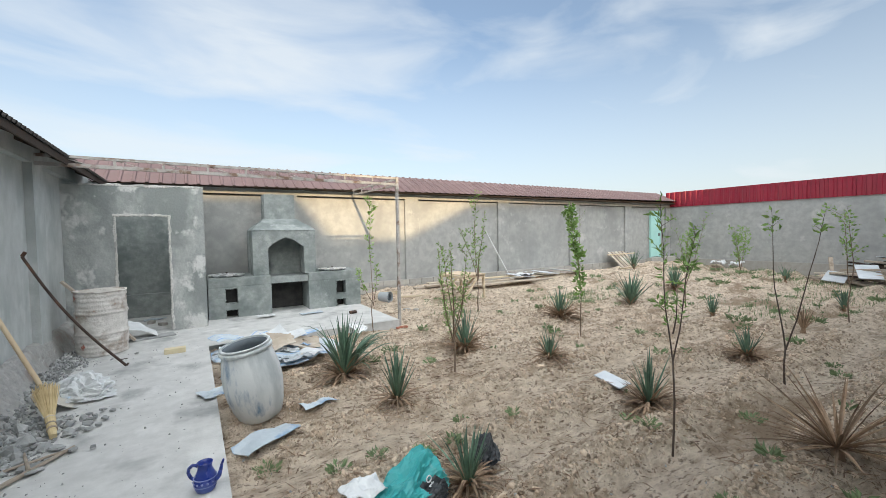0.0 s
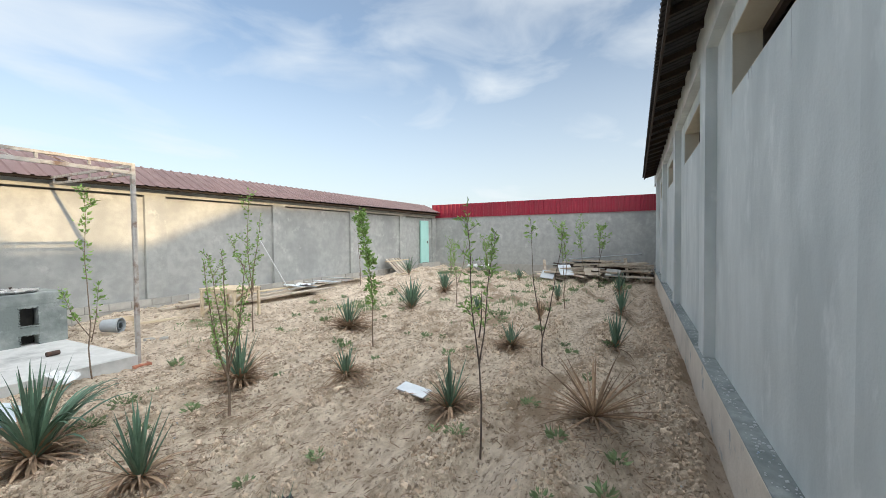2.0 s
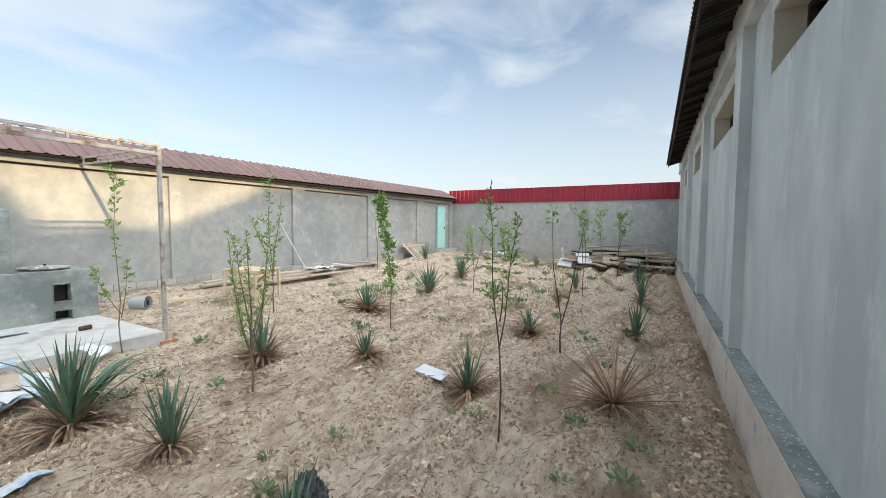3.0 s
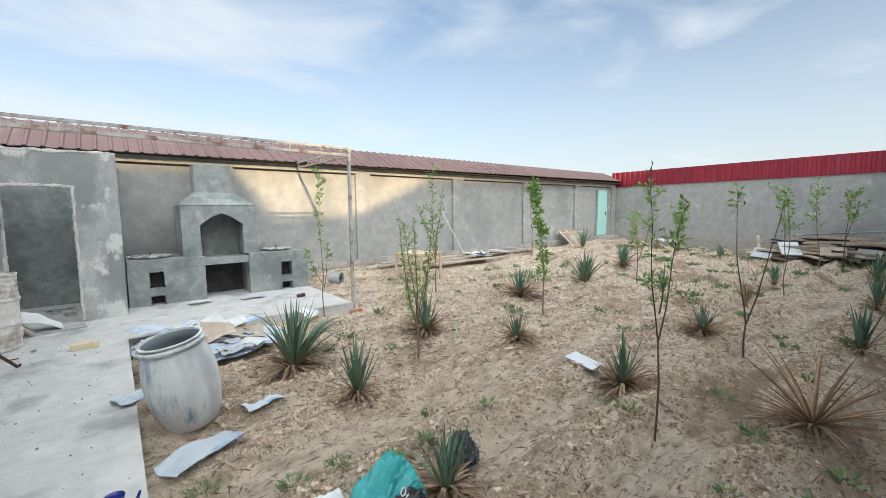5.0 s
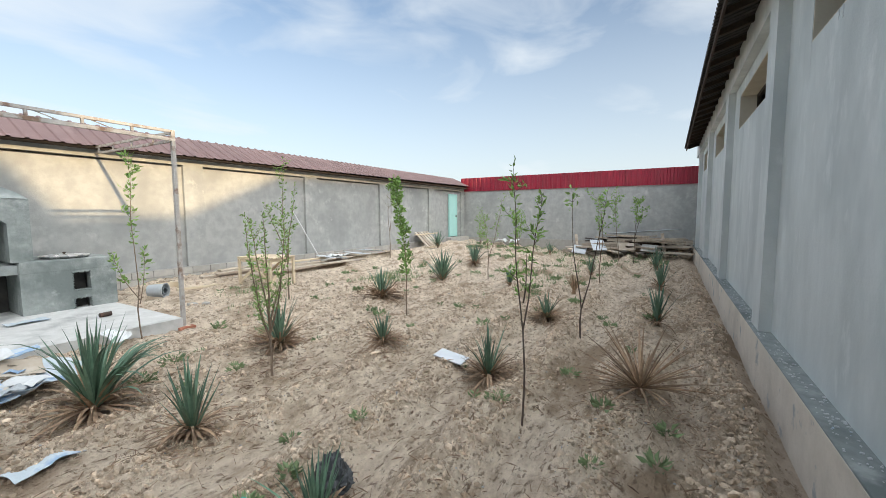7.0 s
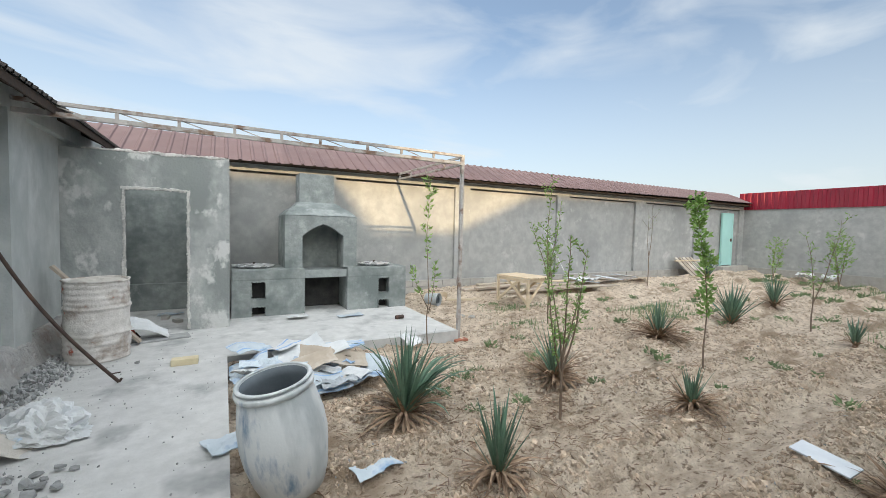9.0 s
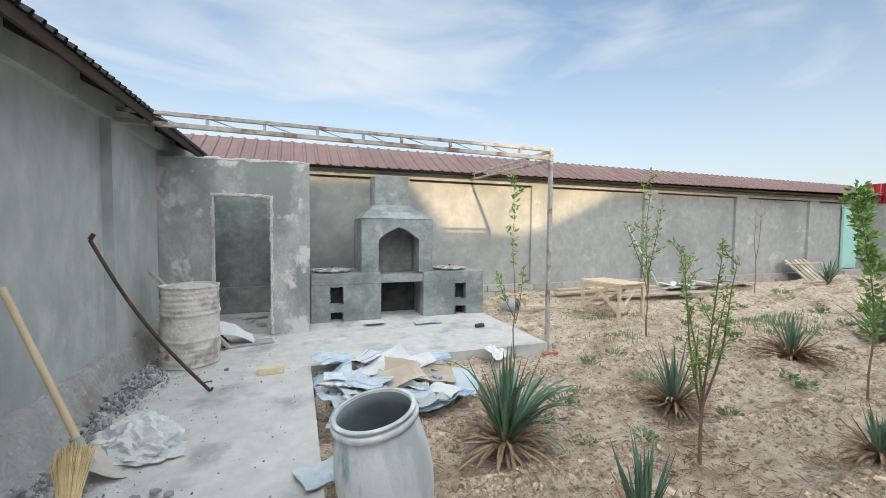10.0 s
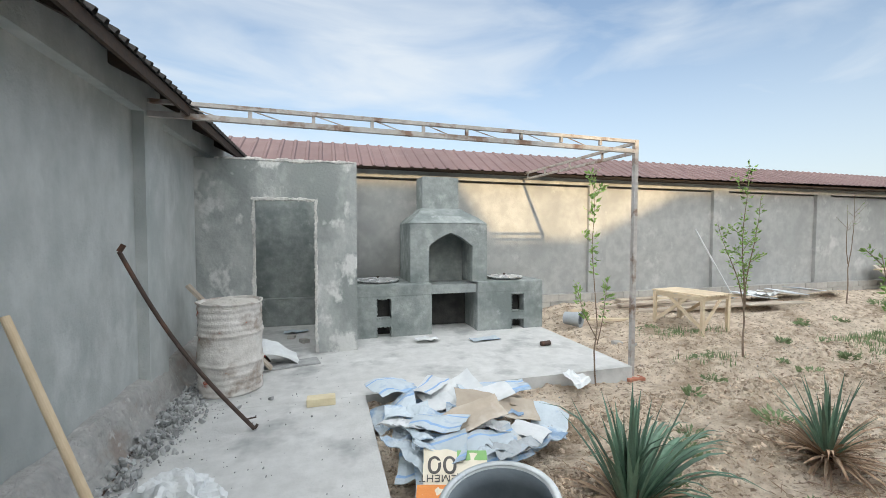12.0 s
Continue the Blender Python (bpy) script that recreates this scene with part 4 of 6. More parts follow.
bm = bmesh.new()
rod(bm, (-1.62, 3.35, 0.03), (-1.17, 4.02, 0.02), 0.02, 0.012, 8)
rod(bm, (-1.35, 3.74, 0.03), (-1.45, 4.05, 0.04), 0.014, 0.008, 8)
tagged(part("forked_stick", bm, M_OLDWOOD), "forked bare stick lying on the path", "stick")
tagged(part("thin_stick", rod(bmesh.new(), (-1.7, 3.75, 0.025), (-1.22, 3.98, 0.02), 0.012, 0.009, 8), M_OLDWOOD), "thin weathered stick lying on the path", "stick")
tagged(part("stick_behind", rod(bmesh.new(), (-1.80, 5.55, 0.03), (-1.87, 6.3, 0.03), 0.008, 0.006, 6), M_IRON), "thin rusty rod along the footing", "rod")


def lump(bm, p, r, rnd, flat=0.6):
    q = bmesh.ops.create_icosphere(bm, subdivisions=1, radius=r, matrix=Matrix.Translation(p) @ Euler((rnd.random() * 6, rnd.random() * 6, rnd.random() * 6)).to_matrix().to_4x4() @ Matrix.Diagonal((rnd.uniform(0.6, 1.3), rnd.uniform(0.6, 1.2), rnd.uniform(0.35, 0.8), 1)))
    for v in q["verts"]:
        v.co += Vector((rnd.uniform(-1, 1), rnd.uniform(-1, 1), rnd.uniform(-1, 1))) * r * 0.22


rnd = random.Random(11)
bm = bmesh.new()
for _ in range(2200):
    y = rnd.choice((rnd.gauss(4.35, 0.45), rnd.gauss(6.7, 0.35), rnd.uniform(3.6, 7.2)))
    x = -1.86 + abs(rnd.gauss(0, 0.13)) + (rnd.uniform(0, 0.34) if 3.8 < y < 4.85 else 0)
    r = rnd.choice((0.006, 0.009, 0.013, 0.024)) * rnd.uniform(0.7, 1.3)
    lump(bm, Vector((x, y, r * 0.5 + max(0, 0.07 * (1 - (x + 1.87) / 0.3)) * rnd.random())), r, rnd)
tagged(part("rubble_heap", bm, M_RUBBLE), "grey cement crumbs swept along the wall", "rubble", kind="stuff")
for k, (x, y, r) in enumerate(((-1.30, 4.52, 0.045), (-1.22, 4.62, 0.04), (-1.38, 4.40, 0.05), (-1.55, 4.16, 0.06), (-1.33, 4.26, 0.035), (-1.62, 4.42, 0.05), (-1.18, 4.40, 0.03), (-1.45, 4.75, 0.05), (-1.05, 6.88, 0.03), (-1.3, 6.75, 0.03), (-1.5, 4.3, 0.07), (-1.4, 4.58, 0.055), (-1.26, 4.34, 0.05), (-1.6, 4.6, 0.06), (-1.48, 4.02, 0.05), (-1.36, 4.12, 0.045))):
    bm = bmesh.new()
    lump(bm, Vector((0, 0, r * 0.45)), r, random.Random(40 + k))
    o = tagged(part("concrete_lump", bm, M_RUBBLE), "broken grey concrete lump on the path", "rubble", group="concrete lumps")
    o.location = (x, y, 0)
tagged(part("brick", boxes((-0.73, -0.48, 6.60, 6.72, 0.0, 0.068), bevel=0.008), M_YBRICK), "pale yellow brick lying on the path", "brick")
for k, (x, y, z) in enumerate(((3.6, 7.9, -0.1), (3.75, 7.75, -0.1), (-1.05, 9.2, 0), (-0.86, 8.9, 0))):
    o = tagged(part("brick_piece", boxes((-0.07, 0.07, -0.05, 0.05, -0.02, 0.05), bevel=0.012), M_BLOCK), "broken pale brick on the ground", "brick", group="brick pieces")
    o.matrix_world = pose(x, y, z, 4, 3, 40 * k)


# ---- sacks, rags and sheets ----
def crumple(w, l, seed, amp=0.05, thick=0.006, n=16, fold=0.0, drape=0.0):
    """A creased sheet of paper, sack or cloth with a top and an underside."""
    bm = bmesh.new()
    off = Vector((seed * 3.7, seed * 1.9, seed * 5.1))
    rnd = random.Random(seed)
    ang = rnd.random() * 3.14
    top, low = [], []
    for j in range(n + 1):
        ra, rb = [], []
        for i in range(n + 1):
            x, y = w * (i / n - 0.5), l * (j / n - 0.5)
            p = Vector((x, y, 0))
            c = p * 4.5 + off
            z = amp * (1 - 2 * abs(noise.noise(c))) + amp * 0.5 * (1 - 2 * abs(noise.noise(c * 2.3))) + amp * 0.22 * noise.noise(c * 6)
            z += fold * abs(math.sin((x * math.cos(ang) + y * math.sin(ang)) * 9 + noise.noise(c) * 2))
            d = noise.noise_vector(p * 2.2 + off) * 0.16 * min(w, l)
            e = noise.noise_vector(p * 9 + off) * 0.03 * min(w, l)
            q = Vector((x + d.x + e.x, y + d.y + e.y, max(0.0, z + amp * 0.6) - drape * (x * x + y * y)))
            ra.append(bm.verts.new(q + Vector((0, 0, thick))))
            rb.append(bm.verts.new(q))
        top.append(ra)
        low.append(rb)
    for j in range(n):
        for i in range(n):
            bm.faces.new((top[j][i], top[j][i + 1], top[j + 1][i + 1], top[j + 1][i]))
            bm.faces.new((low[j][i + 1], low[j][i], low[j + 1][i], low[j + 1][i + 1]))
    for a, b in zip([(0, i) for i in range(n)], [(0, i + 1) for i in range(n)]):
        bm.faces.new((low[0][a[1]], low[0][b[1]], top[0][b[1]], top[0][a[1]]))
        bm.faces.new((top[n][a[1]], top[n][b[1]], low[n][b[1]], low[n][a[1]]))
        bm.faces.new((top[a[1]][0], top[b[1]][0], low[b[1]][0], low[a[1]][0]))
        bm.faces.new((low[a[1]][n], low[b[1]][n], top[b[1]][n], top[a[1]][n]))
    return bm


def sheet(name, w, l, seed, material, at, label, category, amp=0.05, tilt=(0, 0), rz=0, fold=0.0, group="", n=16, drape=0.0):
    o = tagged(part(name, crumple(w * 0.88, l * 0.88, seed, amp, fold=fold, n=n, drape=drape), material, smooth=False), label, category, group)
    o.matrix_world = pose(*at, tilt[0], tilt[1], rz)
    return o


PILE = "heap of empty sacks"
pile = [
    (0.85, 0.6, M_SACK, 0.25, 6.32, -0.14, 10, 0.06), (0.9, 0.55, M_SACK, 0.75, 6.25, -0.12, -20, 0.06), (0.8, 0.6, M_SACK, 0.35, 5.75, -0.14, 70, 0.07),
    (0.9, 0.5, M_SACK, 0.85, 5.75, -0.13, 15, 0.06), (0.7, 0.5, M_WHITE, 0.15, 6.05, -0.06, 40, 0.07), (0.8, 0.45, M_SACK, 0.2, 5.45, -0.13, 80, 0.06),
    (0.55, 0.5, M_SACK, 0.08, 5.66, -0.08, 30, 0.06), (0.5, 0.4, M_SACK, 0.16, 6.02, -0.04, 60, 0.06), (0.4, 0.3, M_PLASTIC, 0.76, 5.60, -0.10, 10, 0.07),
]
more = random.Random(90)
for k in range(8):
    pile.append((more.uniform(0.3, 0.5), more.uniform(0.22, 0.36), more.choice((M_SACK, M_SACK, M_WHITE, M_KRAFT)), more.uniform(0.0, 1.15), more.uniform(5.5, 6.55), more.uniform(-0.10, 0.0), more.uniform(0, 180), 0.06))
for k, (w, l, mt, x, y, z, rz, amp) in enumerate(pile):
    what = {M_SACK.name: "crumpled pale blue paper sack in the heap", M_WHITE.name: "crumpled white sack in the heap", M_KRAFT.name: "torn brown kraft paper sack in the heap", M_PLASTIC.name: "frayed grey woven sack in the heap"}[mt.name]
    sheet("empty_sack", w, l, 60 + k, mt, (x, y, z), what, "sack", amp * 0.6, (random.Random(k).uniform(-16, 16), random.Random(k + 50).uniform(-16, 16)), rz, fold=0.012, group=PILE, n=15)


def folded(w, l, seed, creases=5, steep=0.3, thick=0.005, n=14):
    """A stiff paper sack, flat between a few hard creases, with a top and an underside."""
    rnd = random.Random(seed)
    lines = []
    for k in range(creases):
        a = rnd.choice((0.0, 1.57, rnd.uniform(0, 3.14))) + rnd.uniform(-0.2, 0.2)
        lines.append((math.cos(a), math.sin(a), rnd.uniform(-0.35, 0.35) * (w if abs(math.cos(a)) > 0.7 else l), steep * rnd.choice((-1, 1, 1)) * rnd.uniform(0.5, 1.2)))
    off = Vector((seed * 2.3, seed * 1.1, 0))
    grid = []
    for j in range(n + 1):
        row = []
        for i in range(n + 1):
            x, y = w * (i / n - 0.5), l * (j / n - 0.5)
            z = sum(h * max(0.0, (x * a + y * b - c)) * (1 if k % 2 else -1) for k, (a, b, c, h) in enumerate(lines))
            wob = noise.noise_vector(Vector((x, y, 0)) * 5 + off) * 0.02
            edge = noise.noise_vector(Vector((x, y, 0)) * 16 + off) * (0.012 if i in (0, n) or j in (0, n) else 0.003)
            row.append(Vector((x + wob.x + edge.x, y + wob.y + edge.y, z + wob.z * 1.4)))
        grid.append(row)
    low = min(p.z for r in grid for p in r)
    bm = bmesh.new()
    up = [[bm.verts.new(p + Vector((0, 0, thick - low))) for p in r] for r in grid]
    dn = [[bm.verts.new(p - Vector((0, 0, low))) for p in r] for r in grid]
    for j in range(n):
        for i in range(n):
            f = bm.faces.new((up[j][i], up[j][i + 1], up[j + 1][i + 1], up[j + 1][i]))
            f.material_index = 1 if j in (2, n - 3) else 0
            bm.faces.new((dn[j][i + 1], dn[j][i], dn[j + 1][i], dn[j + 1][i + 1]))
    for k in range(n):
        bm.faces.new((dn[0][k], dn[0][k + 1], up[0][k + 1], up[0][k]))
        bm.faces.new((up[n][k], up[n][k + 1], dn[n][k + 1], dn[n][k]))
        bm.faces.new((up[k][0], up[k + 1][0], dn[k + 1][0], dn[k][0]))
        bm.faces.new((dn[k][n], dn[k + 1][n], up[k + 1][n], up[k][n]))
    return bm


def paper_sack(w, l, seed, material, at, rz, label, tilt=(0, 0), striped=True, steep=0.3, group=PILE, category="sack"):
    o = tagged(part("paper_sack", folded(w, l, seed, steep=steep), material), label, category, group)
    o.data.materials.append(M_STRIPE if striped else material)
    o.matrix_world = pose(*at, *tilt, rz)


PB, PW, PK = "stiff pale blue striped paper sack on the heap", "creased white paper sack on the heap", "folded brown kraft paper sack on the heap"
for k, (w, l, mt, at, rz, lab, tilt, st) in enumerate((
        (0.66, 0.30, M_SACK, (0.93, 6.36, 0.05), -10, PB, (14, 2), True), (0.52, 0.34, M_WHITE, (0.52, 6.36, 0.03), 8, PW, (16, -3), False),
        (0.74, 0.22, M_KRAFT, (0.84, 6.06, 0.02), -8, PK, (20, 4), False), (0.70, 0.24, M_KRAFT, (0.46, 5.90, 0.0), 6, PK, (26, -3), False),
        (0.40, 0.20, M_WHITE, (0.82, 6.14, 0.12), 4, PW, (12, 0), False), (0.58, 0.34, M_SACK, (0.60, 5.62, -0.06), 12, PB, (16, 3), True),
        (0.30, 0.22, M_WHITE, (1.0, 5.76, -0.08), -52, PW, (10, 12), False), (0.30, 0.24, M_SACK, (1.28, 5.93, -0.13), -30, PB, (6, 8), False),
        (0.44, 0.32, M_SACK, (0.04, 6.62, 0.02), 24, PB, (12, -10), True), (0.30, 0.42, M_SACK, (0.06, 6.25, -0.02), -12, PB, (8, -22), True),
        (0.42, 0.30, M_SACK, (0.28, 5.88, -0.02), -36, PB, (12, 8), True), (0.36, 0.3, M_WHITE, (0.34, 6.52, 0.02), 40, PW, (8, 6), True),
        (0.5, 0.3, M_SACK, (0.16, 5.56, -0.07), -20, PB, (10, -8), True))):
    paper_sack(w, l, 400 + k, mt, at, rz, lab, tilt, st, 0.16 if mt == M_KRAFT else 0.34)
tagged(part("plywood_offcut", boxes((-0.2, 0.2, -0.09, 0.09, 0, 0.012), m=pose(1.42, 6.2, -0.12, 8, -5, 48)), M_KRAFT), "flat brown board offcut on the earth", "board")


def lettering(text, size, material, parent, m, name="lettering"):
    cu = bpy.data.curves.new(name, "FONT")
    cu.body, cu.size, cu.extrude, cu.align_x = text, size, 0.001, "CENTER"
    tmp = bpy.data.objects.new(name, cu)
    scene.collection.objects.link(tmp)
    bpy.context.view_layer.update()
    me = bpy.data.meshes.new_from_object(tmp.evaluated_get(bpy.context.evaluated_depsgraph_get()))
    bpy.data.objects.remove(tmp)
    me.name = name
    me.materials.clear()
    me.materials.append(material)
    ob = new(name, me)
    ob.parent = parent
    ob.matrix_local = m
    return ob


bag = tagged(empty("cement_bag", (0.12, 5.02, -0.06)), "cream and orange printed cement bag, flattened", "sack")
bag.matrix_world = pose(0.20, 5.20, -0.05, 16, 0, -16)
part("bag", crumple(0.5, 0.62, 5, 0.012, 0.02, 18), M_CREAMBAG, bag)
part("orange_band", boxes((-0.235, 0.20, -0.27, 0.02, 0.036, 0.040)), M_ORANGE, bag, "orange printed band")
part("green_band", boxes((0.02, 0.22, 0.21, 0.29, 0.036, 0.040)), M_GREENPR, bag, "green printed corner")
lettering("00", 0.2, M_INK, bag, pose(-0.08, 0.10, 0.042))
lettering("\u0426\u0415\u041c\u0415\u041d\u0422", 0.07, M_INK, bag, pose(-0.08, 0.09, 0.042, 0, 0, 180))

sheet("rag", 0.34, 0.26, 21, M_SACK, (-0.19, 4.62, 0.0), "pale blue rag on the path's edge", "rag", 0.02, rz=20)
paper_sack(0.32, 0.2, 422, M_SACK, (0.68, 4.16, surface_z(0.68, 4.16) - 0.01), 15, "folded pale blue paper lying on earth", (6, -4), False, 0.5, "", "paper")
paper_sack(0.5, 0.22, 423, M_SACK, (0.12, 3.50, surface_z(0.12, 3.5) - 0.01), 25, "pale blue sack paper lying on earth", (4, -6), False, 0.25, "", "paper")
o = tagged(part("board_piece", boxes((-0.175, 0.175, -0.085, 0.085, 0, 0.014), bevel=0.003), M_TILEPALE), "pale blue-grey board lying on earth", "board")
o.matrix_world = pose(3.50, 2.72, surface_z(3.5, 2.72) + 0.05, 8, 6, -95)
sheet("rag", 0.36, 0.2, 25, M_WHITE, (0.83, 8.45, 0.0), "crumpled white paper on the patio", "paper", 0.03)
sheet("rag", 0.5, 0.2, 26, M_SACK, (1.66, 8.3, 0.0), "flat pale blue paper on the patio", "paper", 0.014, rz=4)
sheet("rag", 0.26, 0.24, 27, M_WHITE, (1.98, 6.64, -0.12), "white torn sack hanging over the patio edge", "rag", 0.07, (24, 0), 30, fold=0.05)
paper_sack(0.46, 0.36, 428, M_WHITE, (-1.12, 7.98, 0.03), 10, "white folded sack lying by the booth doorway", (8, 3), False, 0.4, "")
tagged(part("dark_board", boxes((-0.42, 0.42, -0.12, 0.12, 0.0, 0.02), m=pose(-1.06, 7.86, 0.003, 0, 0, 12)), M_RUBBLE), "thin weathered board on the path", "board")
sheet("rag", 0.42, 0.16, 29, M_SACK, (-1.0, 9.5, 0.0), "pale blue rag on the booth floor", "rag", 0.02)
tool = tagged(empty("red_tool"), "long tool with worn red handle", "tool")
part("shaft", rod(bmesh.new(), (-1.26, 8.10, 0.03), (-1.40, 8.22, 0.30), 0.016, 0.016, 8), M_REDPAINT, tool)
part("tip", beam(bmesh.new(), (-1.22, 8.07, 0.0), (-1.27, 8.11, 0.06), 0.05, 0.012), M_IRON, tool)
tagged(part("pipe_stub", rod(bmesh.new(), (2.28, 7.80, 0.035), (2.42, 7.82, 0.035), 0.033, 0.033, 16), M_IRON), "short rusty pipe stub on the patio", "pipe")

teal = tagged(empty("teal_sack", (0.85, 2.3, -0.12)), "teal printed sack slumped on the earth", "sack")
teal.matrix_world = pose(0.80, 2.34, -0.16, 0, 0, 12)


def slump(w, l, h, seed, peak=(0.3, 0.2)):
    """A crumpled sack that slumps from a peak, with hard creases."""
    bm = bmesh.new()
    bmesh.ops.create_icosphere(bm, subdivisions=5, radius=1.0)
    off = Vector((seed, 2 * seed, 3 * seed))
    for v in bm.verts:
        p = v.co.copy()
        k = 1 + 0.30 * (1 - 2 * abs(noise.noise(p * 1.5 + off))) + 0.16 * (1 - 2.5 * abs(noise.noise(p * 3.2 + off))) + 0.09 * (1 - 2.5 * abs(noise.noise(p * 5 + off))) + 0.05 * (1 - 2.5 * abs(noise.noise(p * 11 + off)))
        up = max(0.0, p.z) ** 1.5
        v.co = Vector(((p.x + peak[0] * up) * w * k, (p.y + peak[1] * up) * l * k, max(0.0, (0.12 + up) * h * k * (1.15 - 0.5 * abs(p.x - peak[0])))))
    return bm


o = tagged(part("white_cloth", slump(0.27, 0.15, 0.15, 2.2, (0.15, 0.1)), M_WHITE), "white cloth with blue stains over the shovel", "cloth")
o.matrix_world = pose(-1.40, 5.34, 0.0, 0, 0, -28)
part("bag", slump(0.24, 0.14, 0.145, 3.3), M_TEAL, teal)
part("dark_panel", slump(0.15, 0.08, 0.085, 5.1), M_BLACK, teal, "black printed panel").location = (0.04, -0.12, 0)
lettering("40", 0.09, M_WHITE, teal, pose(0.13, -0.115, 0.115, 60, 0, 20) @ pose(0, 0, 0.0, 0, 0, 90))
sheet("white_sack", 0.3, 0.22, 33, M_WHITE, (0.52, 2.42, -0.13), "torn white liner beside the teal sack", "sack", 0.05)
o = tagged(part("black_bag", slump(0.09, 0.1, 0.10, 7.7), M_BLACK), "black plastic bag caught in a plant", "bag")
o.location = (1.50, 2.42, -0.15)

# ---- by the fence: bucket, trestle, boards ----
bk = tagged(empty("bucket"), "grey plastic bucket lying on its side", "bucket")
bk.matrix_world = pose(3.46, 9.05, 0.08, 90, 0, 35)
part("body", lathe(bmesh.new(), [(0.02, 0.0), (0.105, 0.0), (0.13, 0.27), (0.138, 0.272), (0.138, 0.285), (0.124, 0.285), (0.10, 0.01), (0.02, 0.01)], 30), M_PLASTIC, bk)
part("coil", lathe(bmesh.new(), [(0.05, 0.2), (0.075, 0.2), (0.075, 0.275), (0.05, 0.275)], 24, caps=False), M_BARRELIN, bk)
o = tagged(empty("wooden_ring", (3.86, 9.22, -0.04)), "broken pale wooden sieve ring", "sieve")
bm = bmesh.new()
N_ = 22
ring_ = [[bm.verts.new((r * math.cos(a), r * math.sin(a), z)) for r, z in ((0.19, 0.0), (0.19, 0.18), (0.18, 0.18), (0.18, 0.0))] for a in [math.pi * 1.35 * k / N_ for k in range(N_ + 1)]]
for p, q in zip(ring_, ring_[1:]):
    for k in range(4):
        bm.faces.new((p[k], q[k], q[(k + 1) % 4], p[(k + 1) % 4]))
part("hoop", bm, M_LIGHTWOOD, o)


def build_trestle():
    t = tagged(empty("trestle_table"), "rough pale wood trestle with slatted top", "trestle")
    z = 0.58
    c = [Vector((4.92, 8.56, 0)), Vector((5.06, 7.76, 0)), Vector((5.70, 7.86, 0)), Vector((5.56, 8.66, 0))]
    for p in c:
        q = Vector((p.x, p.y, ground_z(p.x, p.y) - 0.02))
        leg = part("leg", beam(bmesh.new(), q, (p.x, p.y, z - 0.02), 0.05, 0.05, 0.004), M_LIGHTWOOD, t)
        part("foot", beam(bmesh.new(), q, q + Vector((0, 0, 0.1)), 0.075, 0.06, 0.004), M_LIGHTWOOD, leg)
    for a, b in ((0, 1), (2, 3), (1, 2), (3, 0)):
        part("rail", beam(bmesh.new(), c[a] + Vector((0, 0, z - 0.05)), c[b] + Vector((0, 0, z - 0.05)), 0.03, 0.06), M_LIGHTWOOD, t)
    for a, b in ((0, 1), (1, 0), (3, 2), (1, 2)):
        part("brace", beam(bmesh.new(), c[a] + Vector((0, 0, 0.06)), c[a].lerp(c[b], 0.7) + Vector((0, 0, z - 0.06)), 0.022, 0.05), M_LIGHTWOOD, t)
    for k in range(6):
        f = (k + 0.5) / 6
        part("slat", beam(bmesh.new(), c[0].lerp(c[3], f) + Vector((-0.02, 0.06, z)), c[1].lerp(c[2], f) + Vector((0.02, -0.06, z)), 0.095, 0.025, 0.003), M_LIGHTWOOD, t)


build_trestle()
BOARDS = "boards along the fence"
for k, (a, b, w, h, mt, lab) in enumerate((
        ((4.75, 9.72, 0.09), (7.9, 9.35, 0.14), 0.2, 0.05, M_OLDWOOD, "long weathered plank lying along the fence"),
        ((5.1, 9.35, 0.05), (8.6, 9.05, 0.12), 0.22, 0.05, M_OLDWOOD, "long weathered plank lying along the fence"),
        ((5.3, 9.95, 0.16), (7.2, 9.75, 0.22), 0.2, 0.04, M_OLDWOOD, "weathered plank stacked on others"),
        ((5.0, 9.55, 0.14), (6.7, 9.5, 0.20), 0.16, 0.05, M_OLDWOOD, "weathered plank stacked on others"),
        ((6.0, 9.7, 0.21), (8.1, 9.5, 0.22), 0.2, 0.03, M_LIGHTWOOD, "pale sawn plank on the stack"),
        ((7.6, 9.0, 0.13), (9.1, 8.9, 0.12), 0.24, 0.03, M_KRAFT, "brown board lying at the stack's end"),
        ((3.9, 9.0, 0.03), (4.7, 8.75, 0.04), 0.1, 0.04, M_LIGHTWOOD, "short pale timber offcut"))):
    stick("plank", a, b, w, h, mt, lab, "plank", group=BOARDS)
for k, (x, y, w, l, rz, mt, tx) in enumerate(((8.3, 9.35, 0.9, 0.5, 10, M_TILEPALE, 6), (8.9, 9.45, 0.8, 0.5, -12, M_KRAFT, -8), (9.5, 9.5, 0.9, 0.45, 8, M_TILEPALE, 5), (10.2, 9.55, 0.9, 0.4, -6, M_TILEPALE, -5), (10.8, 9.5, 0.7, 0.4, 12, M_OLDWOOD, 4))):
    o = tagged(part("thin_board", boxes((-w / 2, w / 2, -l / 2, l / 2, 0, 0.015)), mt), "thin pale board dropped by the fence", "board", group=BOARDS)
    o.matrix_world = pose(x, y, surface_z(x, y) + 0.12, tx, 7, rz)
sheet("white_sack", 0.8, 0.5, 35, M_WHITE, (8.45, 9.3, 0.18), "white plastic sheet over the boards", "sheet", 0.07)
tagged(part("white_pole", rod(bmesh.new(), (8.26, 9.72, 0.03), (7.55, 10.16, 1.65), 0.018, 0.018, 10), M_WHITE), "white plastic pipe leaning on the fence", "pipe")
cr = tagged(empty("broken_pallet"), "pale broken wooden pallet leaning on the fence", "pallet")
